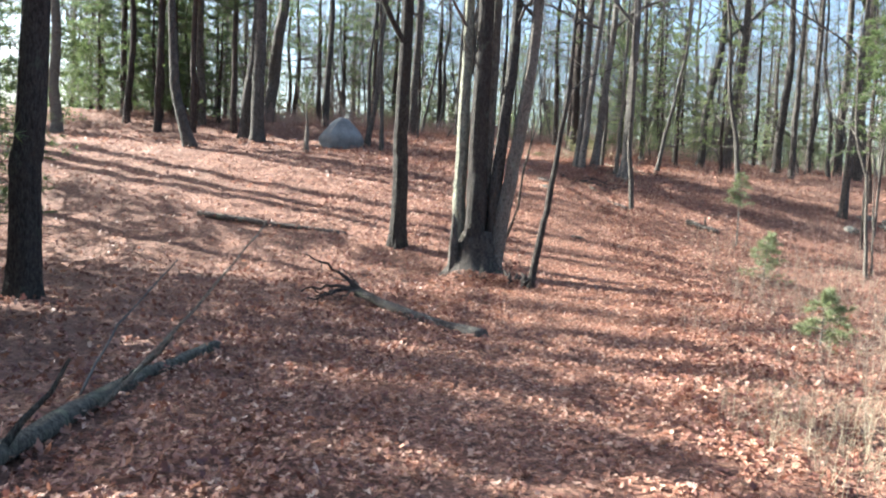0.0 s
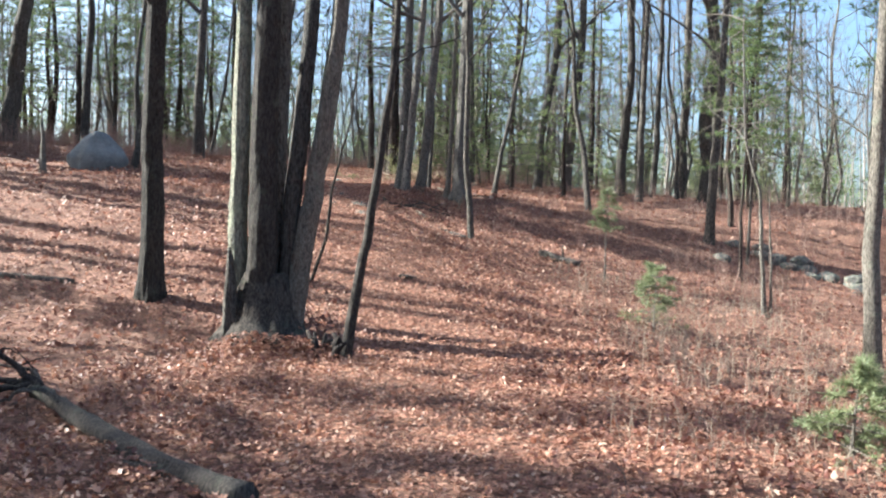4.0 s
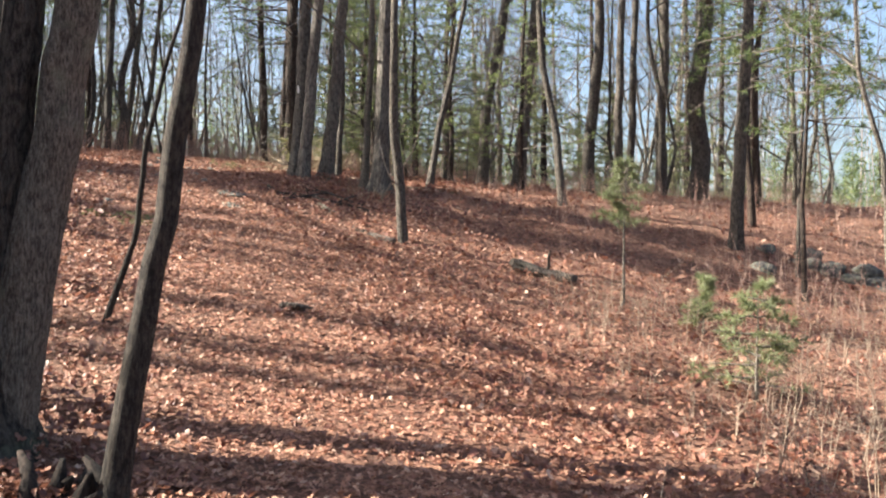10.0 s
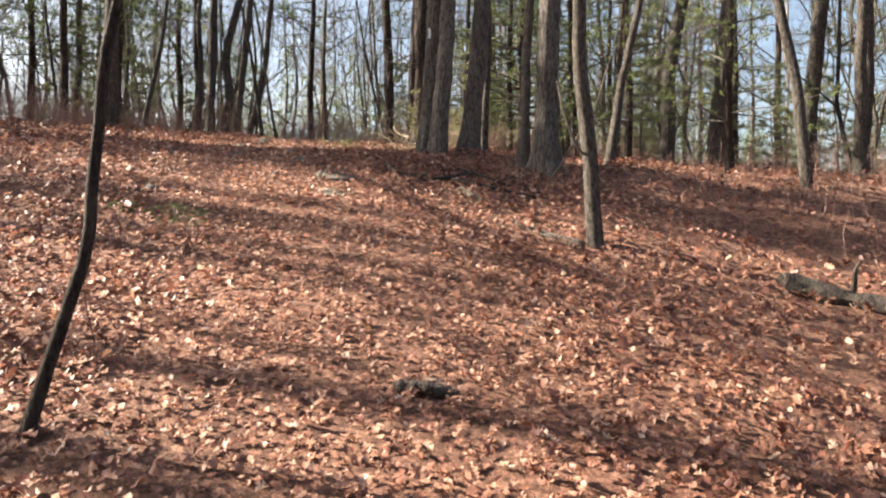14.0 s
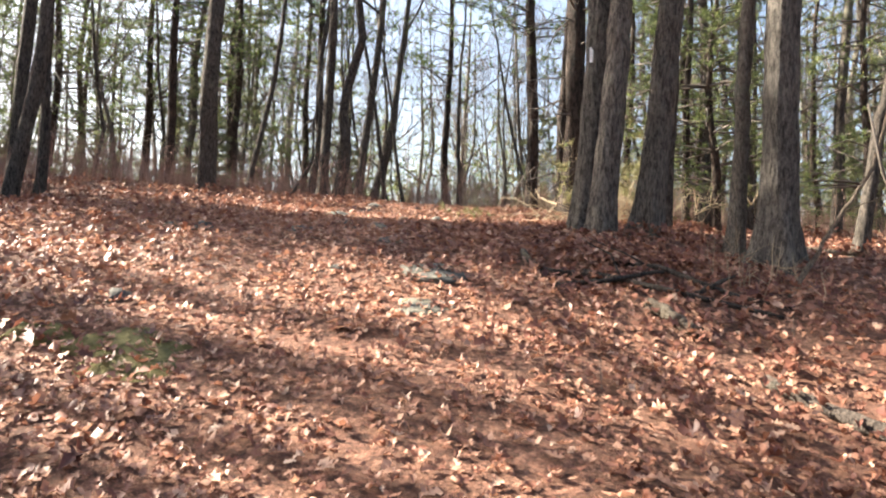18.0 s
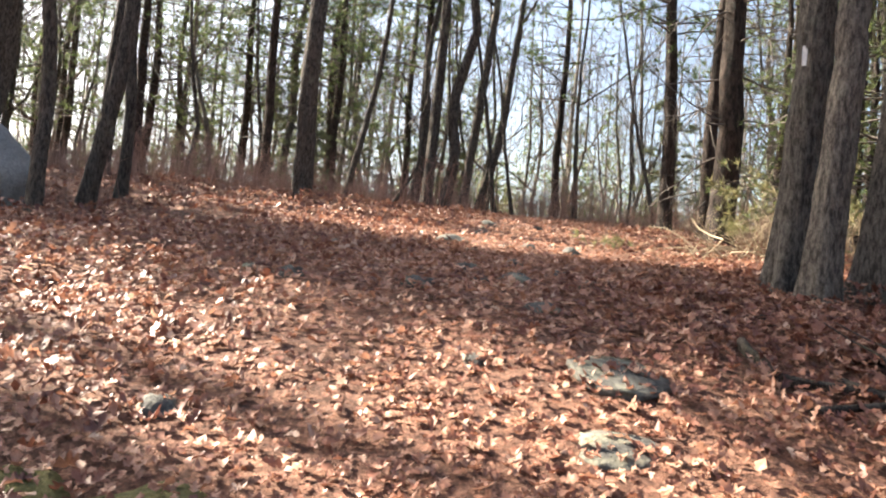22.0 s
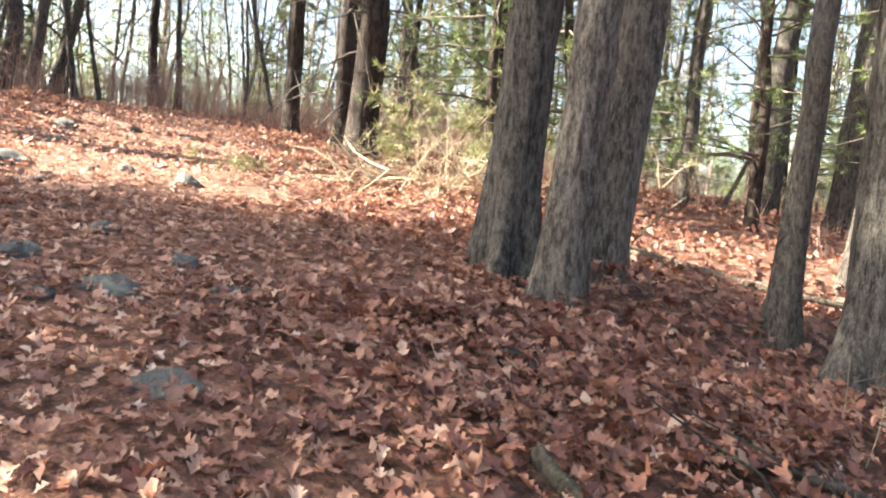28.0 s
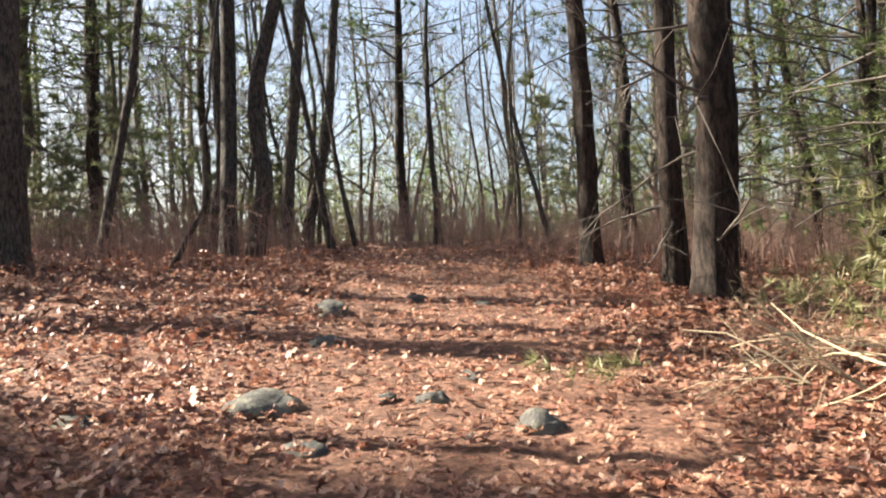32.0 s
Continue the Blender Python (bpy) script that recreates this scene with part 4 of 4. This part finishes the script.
# stones
def stone(x, y, w, d, h, seed, name="rock", label="grey lichened rock half sunk in fallen leaves", sink=0.3, parent=None, turn=0.0, z=None, peak=0.0, category="rock"):
    r = random.Random(seed)
    bm = bmesh.new()
    bmesh.ops.create_icosphere(bm, subdivisions=3 if w < 1.5 else 4, radius=1)
    off = Vector((r.random() * 40, r.random() * 40, r.random() * 40))
    for v in bm.verts:
        n = noise.noise(v.co * 1.1 + off) * 0.38 + noise.noise(v.co * 2.7 + off) * 0.22 + noise.noise(v.co * 7 + off) * 0.06
        c = v.co * (1 + n * (0.55 if peak else 1.0))
        c = Vector([math.copysign(abs(q) ** 0.85, q) for q in c])
        up = max(c.z, 0)
        c.x, c.y = c.x * (1 - peak * up), c.y * (1 - peak * up)
        v.co = Vector((c.x * w / 2, c.y * d / 2, c.z * h / 2))
    me = bpy.data.meshes.new(name)
    bm.to_mesh(me)
    bm.free()
    me.materials.append(GRANITE if peak else ROCK)
    me.polygons.foreach_set("use_smooth", np.ones(len(me.polygons), bool))
    ob = new(name, me)
    ob.location = (x, y, (land_z(x, y) if z is None else z) + h * (0.5 - sink))
    spin = Euler((r.uniform(-0.1, 0.1), r.uniform(-0.1, 0.1), turn or r.uniform(0, 6.28))).to_matrix()
    slope = Vector((land_z(x - 0.3, y) - land_z(x + 0.3, y), land_z(x, y - 0.3) - land_z(x, y + 0.3), 0.6)).normalized()
    lie = Vector((0, 0, 1)).rotation_difference(slope).to_matrix() if not peak and not parent else Matrix.Identity(3)
    ob.rotation_euler = (lie @ spin).to_euler()
    if parent:
        ob.parent = parent
    else:
        tagged(ob, label, category, "rocks in the trail" if name == "rock" else "")
    return ob


stone(-4.95, 34.6, 1.75, 1.3, 1.65, 3, "boulder", "big pale grey peaked granite boulder on the rise", 0.28, turn=0.2, peak=0.6, category="boulder")
for n, (x, y, w, h) in enumerate((
    (2.66, 29.16, 0.66, 0.13), (2.66, 28.42, 0.46, 0.085), (1.15, 38.0, 0.42, 0.26), (1.0, 35.3, 0.52, 0.36), (2.43, 34.7, 0.30, 0.30), (1.92, 35.3, 0.20, 0.18), (1.67, 35.4, 0.14, 0.12),
    (1.22, 36.8, 0.32, 0.20), (2.19, 35.8, 0.20, 0.10), (0.07, 35.1, 0.40, 0.14), (1.28, 34.6, 0.28, 0.12), (0.57, 37.9, 0.26, 0.18), (0.74, 28.3, 0.24, 0.14), (0.34, 33.0, 0.32, 0.22),
    (2.06, 31.05, 0.34, 0.15), (2.32, 31.55, 0.22, 0.13), (2.53, 31.05, 0.30, 0.14), (1.60, 31.6, 0.28, 0.15), (1.94, 32.3, 0.24, 0.14),
    (1.80, 30.9, 0.15, 0.10), (2.26, 30.1, 0.24, 0.14), (1.39, 30.6, 0.30, 0.14), (1.97, 29.16, 0.17, 0.10), (0.56, 30.45, 0.24, 0.16), (0.15, 33.3, 0.36, 0.20), (-1.5, 34.8, 0.34, 0.24), (0.25, 30.65, 0.24, 0.14), (12.2, 27.7, 0.65, 0.5), (1.9, 38.6, 0.3, 0.14), (2.5, 38.2, 0.25, 0.12))):
    stone(x, y, w * (0.85 if y < 33 else 0.9), w * 0.7, h * (0.75 if y < 33 else 0.85), 700 + n, sink=0.58 if y < 33 else 0.65)
wall = new("stone_wall")
wall.location = (0, 0, 0)
tagged(wall, "tumbled mossy dry stone wall among leaves", "wall", kind="structure")
r9 = random.Random(9)
for i in range(16):
    t = i / 15
    x, y = 13.2 + 4.2 * t + r9.uniform(-0.3, 0.3), 29.0 - 5.4 * t + r9.uniform(-0.3, 0.3)
    w = r9.uniform(0.45, 1.0)
    stone(x, y, w, w * 0.75, w * 0.55, 760 + i, "stone", parent=wall, sink=0.66)
    if i % 3 == 1:
        stone(x + 0.1, y + 0.1, w * 0.7, w * 0.6, w * 0.40, 790 + i, "stone", parent=wall, z=land_z(x, y) + w * 0.10, sink=0.25)


# fallen wood
def fallen(name, pts, r0, r1, bark, seed, label, lift=0.6, side_twigs=0, sides=12, category="log", group=""):
    """A log or branch lying on the ground through the points (x, y, height above ground)."""
    rng = np.random.default_rng(seed)
    P = np.array([(x, y, land_z(x, y) + z) for x, y, z in pts])
    t = np.linspace(0, len(P) - 1, 5 * len(P))
    Q = np.stack([np.interp(t, np.arange(len(P)), P[:, i]) for i in range(3)], 1)
    Q[:, :2] += rng.normal(0, r0 * 0.25, (len(Q), 2))
    rad = np.linspace(r0, r1, len(Q))
    Q[:, 2] += rad * lift
    base = new(name)
    base.location = P[0]
    tagged(base, label, category, group)
    o = Shape()
    o.tube(Q - P[0], rad, sides, rng, 0.12)
    o.make("stem", bark, base)
    for i in range(side_twigs):
        k = rng.integers(2, len(Q) - 1)
        b = Shape()
        bough(b, Q[k] - P[0], unit([rng.normal(), rng.normal(), abs(rng.normal()) * 0.5 + 0.1]), rng.uniform(0.4, 0.9), rad[k] * 0.45, rng, 0, 0.25, 0.0)
        b.make("side_branch", bark, base)
    return base


fallen("fallen_log", [(-2.75, 4.0, 0), (-2.85, 6.5, 0.0), (-2.95, 8.2, 0.03), (-2.7, 9.6, 0.05)], 0.085, 0.05, MOSSY, 1, "grey mossy log lying in leaf litter", side_twigs=3)
fallen("dead_branch", [(-2.75, 6.6, 0.05), (-2.35, 7.6, 0.75), (-2.0, 8.8, 1.55)], 0.020, 0.008, DEADWOOD, 2, "thin pale dead branch propped on the log", 0, 0, 6, "branch")
fallen("dead_branch", [(-3.05, 6.9, 0.05), (-2.9, 7.3, 0.6), (-2.5, 7.6, 1.2)], 0.016, 0.006, TWIG, 3, "thin dark dead stem beside the log", 0, 1, 6, "branch")
fallen("fallen_log", [(-7.2, 23.5, 0.0), (-5.2, 23.2, 0.03), (-3.1, 22.9, 0.0)], 0.085, 0.045, ROTTEN, 4, "long brown fallen log across the slope")
rotten = fallen("fallen_log", [(-1.85, 15.6, 0.16), (-1.3, 14.7, 0.08), (-0.4, 13.2, 0.0), (0.35, 12.1, 0.0)], 0.07, 0.10, ROTTEN, 5, "rotting grey log with dark broken branches in leaf litter", side_twigs=2)
for pts, r in (
    ([(0.05, -0.1, 0.1), (-0.22, 0.1, 0.30), (-0.62, 0.15, 0.52), (-1.05, 0.2, 0.66)], 0.05), ([(0.0, 0.0, 0.12), (-0.35, 0.1, 0.14), (-0.75, 0.0, 0.10), (-1.0, -0.1, 0.02)], 0.055),
    ([(0.0, -0.05, 0.10), (-0.3, -0.2, 0.06), (-0.62, -0.4, -0.04), (-0.85, -0.5, -0.08)], 0.045), ([(0.1, -0.2, 0.12), (-0.1, -0.35, 0.08), (-0.28, -0.5, -0.06)], 0.03),
    ([(0.05, 0.0, 0.1), (-0.1, 0.2, 0.2), (-0.5, 0.5, 0.24)], 0.04), ([(-0.2, 0.0, 0.12), (-0.5, -0.1, 0.02), (-0.8, 0.1, -0.1)], 0.05)):
    b = Shape()
    jag = np.random.default_rng(int(r * 1e4))
    fine_t = np.linspace(0, len(pts) - 1, 12)
    curve = np.stack([np.interp(fine_t, range(len(pts)), [p[i] for p in pts]) for i in range(3)], 1) + jag.normal(0, 0.018, (12, 3))
    b.tube(curve, np.linspace(r, r * 0.3, 12) * 0.8, 8, jag, 0.14)
    bent = b.make("side_branch", DARKWOOD if r > 0.04 else ROTTEN, rotten)
    for q in (5, 8):
        b = Shape()
        bough(b, curve[q], jag.normal(0, 1, 3) + np.array([-0.5, 0, 0.1]), 0.35, r * 0.3, jag, 0, 0.3, 0.0)
        b.make("twig", DARKWOOD, bent)
fallen("fallen_log", [(6.8, 26.4, 0.0), (7.1, 26.05, 0.02), (7.5, 25.8, 0.0)], 0.10, 0.08, ROTTEN, 6, "short rotten log half buried in leaves", side_twigs=1)
fallen("fallen_log", [(4.5, 27.75, 0.0), (4.75, 27.45, 0.02), (5.05, 27.1, 0.03)], 0.035, 0.05, ROTTEN, 7, "broken log with pale splintered end by a trunk", 0.2)
for n, (pts, r, more) in enumerate((
    ([(3.30, 29.6, 0.06), (3.44, 29.25, 0.02), (3.95, 29.2, 0.04), (4.6, 29.35, 0.02)], 0.030, 1), ([(3.7, 29.35, 0.02), (4.3, 28.9, 0.05), (5.0, 28.85, 0.02)], 0.026, 1),
    ([(3.95, 29.75, 0.02), (4.3, 29.45, 0.10), (4.8, 29.15, 0.05), (5.2, 29.1, 0.0)], 0.024, 1), ([(3.5, 28.95, 0.02), (3.9, 29.05, 0.07), (4.25, 29.3, 0.10), (4.5, 29.75, 0.03)], 0.020, 1),
    ([(4.4, 29.0, 0.0), (4.7, 29.3, 0.12), (4.95, 29.7, 0.10)], 0.019, 1))):
    fallen("fallen_branch", pts, r, r * 0.5, ROOT, 80 + n, "dark fallen branch tangled in leaves", side_twigs=more, category="branch", group="tangle of fallen branches")
fallen("fallen_log", [(4.08, 28.7, 0.0), (4.2, 28.5, 0.0), (4.3, 28.33, 0.0)], 0.048, 0.044, DEADWOOD, 10, "short broken piece of pale log in leaves")
fallen("fallen_branch", [(5.3, 33.3, 0.05), (6.0, 32.0, 0.1), (7.4, 31.2, 0.05)], 0.03, 0.018, DEADWOOD, 11, "long pale fallen pole behind the oaks", side_twigs=2, category="branch")
fallen("fallen_branch", [(3.5, 30.46, 0.0), (3.56, 30.36, 0.05), (3.64, 30.28, 0.0)], 0.032, 0.026, DARKWOOD, 12, "dark knotty broken wood in leaves", category="branch")
fallen("bark_piece", [(2.95, 23.7, 0.0), (3.1, 23.66, 0.02), (3.3, 23.6, 0.0)], 0.045, 0.03, ROTTEN, 13, "dark piece of bark lying on the trail", category="bark")
fallen("leaning_branch", [(5.3, 29.6, 0.0), (5.6, 29.7, 0.45), (6.0, 29.8, 0.95), (6.25, 29.85, 1.7)], 0.022, 0.012, DEADWOOD, 14, "thin bare branch leaning up from the leaves", 0, 2, 6, "branch")
fallen("charred_stump", [(15.2, 23.9, -0.1), (15.15, 23.95, 0.3), (15.05, 23.9, 0.55)], 0.17, 0.12, CHAR, 15, "blackened stump among dry brush", 0, category="stump")


# dark broken stubs between the clump and the sapling
stump = new("broken_stump")
stump.location = (1.20, 19.40, land_z(1.20, 19.40))
tagged(stump, "dark rotten stump broken into upright stubs among leaves", "stump")
r5 = np.random.default_rng(55)
for i in range(9):
    b = Shape()
    px, py, hh = r5.normal(0, 0.17), r5.normal(0, 0.12), r5.uniform(0.16, 0.42)
    lean = r5.normal(0, 0.12, 2)
    b.tube([(px, py, -0.1), (px + lean[0] * 0.4, py + lean[1] * 0.4, hh * 0.5), (px + lean[0], py + lean[1], hh)], [0.075, 0.055, 0.018], 9, r5, 0.12)
    b.make("stub", DARKWOOD, stump)


# brush and dry undergrowth
def brush(name, count, spread, h, mat, seed, label, arms=4, thick=0.004):
    rng = np.random.default_rng(seed)
    x, y = spread(rng, count)
    z = land(x, y)
    s = Shape()
    for a, b, c in zip(x, y, z):
        H = rng.uniform(h[0], h[1]) * (0.72 + 0.38 * math.sin(a * 1.1 + 1.7 * math.sin(b * 0.8)))
        top = np.array([a + rng.normal(0, 0.16) * H, b + rng.normal(0, 0.16) * H, c + H])
        p = np.array([a, b, c - 0.03])
        mid = (p + top) / 2 + rng.normal(0, 0.05, 3) * H
        s.tube([p, mid, top], [thick, thick * 0.8, thick * 0.3], 3, cap=False)
        for _ in range(arms):
            q = p + (top - p) * rng.uniform(0.35, 0.95)
            s.tube([q, q + np.array([*rng.normal(0, 0.24, 2), rng.uniform(0.05, 0.35)]) * H], [thick * 0.6, thick * 0.25], 3, cap=False)
    return tagged(s.make(name, mat), label, "brush", kind="stuff")


def box_spread(x0, x1, y0, y1, keep=None):
    def inner(rng, n):
        x, y = rng.uniform(x0, x1, n), rng.uniform(y0, y1, n)
        if keep:
            m = keep(x, y)
            return x[m], y[m]
        return x, y
    return inner


brush("low_brush", 7200, box_spread(-10, 11, 38.6, 52, lambda x, y: (np.abs(x - 2.0 + 0.25 * (y - 41)) > np.where(y > 43.5, 0.5, 1.3)) & (y + 0.3 * np.abs(x - 2) > 41.2)), (0.4, 1.1), BRUSH, 21, "reddish bare twiggy blueberry brush along the trail", thick=0.006)
brush("ridge_brush", 700, box_spread(-16, -2.5, 36, 44), (0.4, 0.9), BRUSH, 22, "reddish bare twiggy brush on the rise")
brush("slope_brush", 1900, box_spread(8, 21, 24, 42), (0.3, 0.9), BRUSH, 23, "thin bare twigs on the leafy slope", 3)
brush("dry_weeds", 2300, box_spread(4.6, 12.5, 7, 24.5, lambda x, y: x > 4.2 + 0.12 * (y - 7)), (0.2, 0.7), WEED, 24, "dry tan weeds and twigs beside the trail", 5, 0.0042)
brush("dry_grass", 650, box_spread(2.4, 7.0, 4, 14, lambda x, y: x > 2.6 + 0.1 * (y - 4)), (0.15, 0.6), WEED, 26, "dry tan grass and weed stems beside the trail", 5, 0.004)
brush("trail_grass", 420, box_spread(2.1, 4.6, 4.8, 8.8, lambda x, y: x > 2.0 + 0.12 * (y - 4.8)), (0.15, 0.55), STRAW, 28, "tuft of dry straw-coloured grass beside the trail", 4, 0.003)
brush("pale_shoots", 16, box_spread(4.7, 5.5, 29.3, 30.0), (0.4, 1.0), STRAW, 27, "thin pale bare shoots before the oaks", 3, 0.004)
brush("scattered_twigs", 260, box_spread(-8, 9, 8, 38, lambda x, y: np.abs(x - along(y, TRAIL_X)) > 1.4), (0.15, 0.5), TWIG, 25, "scattered bare twigs standing in leaf litter", 3)

# moss on the trail
def moss_patch(x, y, r, seed):
    rng = np.random.default_rng(seed)
    n, rings = 40, 7
    a = np.arange(n) * 2 * np.pi / n
    edge = r * (1 + 0.22 * np.sin(2 * a + rng.random() * 6) + 0.15 * np.sin(5 * a + rng.random() * 6) + rng.normal(0, 0.05, n))
    v, f = [(0, 0, 0.055)], []
    for k in range(1, rings + 1):
        q = k / rings
        for j in range(n):
            px, py = edge[j] * q * math.cos(a[j]), edge[j] * q * math.sin(a[j])
            v.append((px, py, land_z(x + px, y + py) - land_z(x, y) + 0.055 * (1 - q**3) - 0.01 * (k == rings) + rng.normal(0, 0.004)))
    for j in range(n):
        f.append((0, 1 + j, 1 + (j + 1) % n))
        for k in range(rings - 1):
            b = 1 + k * n
            f.append((b + j, b + n + j, b + n + (j + 1) % n, b + (j + 1) % n))
    ob = mesh_object("moss_patch", v, f, MOSS)
    ob.location = (x, y, land_z(x, y))
    tagged(ob, "yellow-green moss patch on the leafy trail", "moss")


moss_patch(1.15, 27.45, 0.34, 1)
moss_patch(0.62, 27.6, 0.16, 2)

# heap of cut boughs beside the blazed oak
heap = new("brush_pile")
heap.location = (4.70, 35.1, land_z(4.70, 35.1))
tagged(heap, "pile of dead straw-coloured branches with yellowing foliage", "brush")
rng = np.random.default_rng(31)
for i in range(40):
    b = Shape()
    p = np.array([rng.normal(0, 0.5), rng.normal(0, 0.45), rng.uniform(0.0, 0.25)])
    way, long = np.array([rng.normal(0, 1), rng.normal(0, 0.8), rng.uniform(0.25, 0.9)]), rng.uniform(0.45, 0.95)
    bough(b, p, way, long, 0.010, rng, 0, 0.16, 0.0, 4)
    stick = b.make("branch", STRAW, heap)
    fan = Shape()
    bough(fan, p, way, long, 0.0065, rng, 2, 0.26, 0.0, 4)
    fan.make("twig_spray", STRAW, stick)["kind"] = "stuff"
for i in range(17):
    g = Shape()
    p = np.array([rng.normal(0.15, 0.6), rng.normal(0.2, 0.5), rng.uniform(0.1, 0.75)])
    needle_spray(g, p, [rng.normal(0, 1), rng.normal(0, 1), 0.45], rng.uniform(0.7, 1.2), rng, 14, 16, 0.11)
    g.make("foliage", YELLOWING, heap, "yellow-green drying foliage", smooth=False)

# single leaves lying on top of the litter where the trail passes closest
rng = np.random.default_rng(61)
leaf_meshes = []
half = [(0.05, 0.06), (0.16, 0.16), (0.09, 0.28), (0.30, 0.40), (0.13, 0.52), (0.34, 0.66), (0.15, 0.76), (0.17, 0.90)]
for i in range(8):
    fold, curl, twist = rng.uniform(0.0, 0.7), rng.normal(0, 0.9), rng.normal(0, 0.5)
    flat = [(0, 0), (0, 0.25), (0, 0.5), (0, 0.75), (0, 1.0)] + half + [(-a, b) for a, b in half]
    v = [(x, y - 0.5, abs(x) * fold + curl * (y - 0.5) ** 2 + twist * x * (y - 0.5)) for x, y in flat]
    f = []
    for o, flip in ((5, False), (13, True)):
        for t in ((0, o, o + 1), (0, o + 1, 1), (1, o + 1, o + 2), (1, o + 2, o + 3), (1, o + 3, 2), (2, o + 3, o + 4), (2, o + 4, 3), (3, o + 4, o + 5), (3, o + 5, o + 6), (3, o + 6, 4), (4, o + 6, o + 7)):
            f.append(t[::-1] if flip else t)
    me = bpy.data.meshes.new("leaf")
    me.from_pydata(v, [], f)
    me.materials.append(LITTER)
    me.polygons.foreach_set("use_smooth", np.ones(len(f), bool))
    leaf_meshes.append(me)
bed = bpy.data.objects["leaf_litter"]
for i in range(300):
    y = rng.uniform(26.5, 34.0)
    x = float(along(np.array([y]), TRAIL_X)[0]) + rng.normal(0.3, 1.0)
    o = new("leaf", leaf_meshes[i % 8])
    size = rng.uniform(0.05, 0.098)
    o.matrix_world = pose(x, y, land_z(x, y) + 0.05, rng.normal(0, 14), rng.normal(0, 14), rng.uniform(0, 360)) @ Matrix.Diagonal((size, size, size, 1))
    o.parent = bed
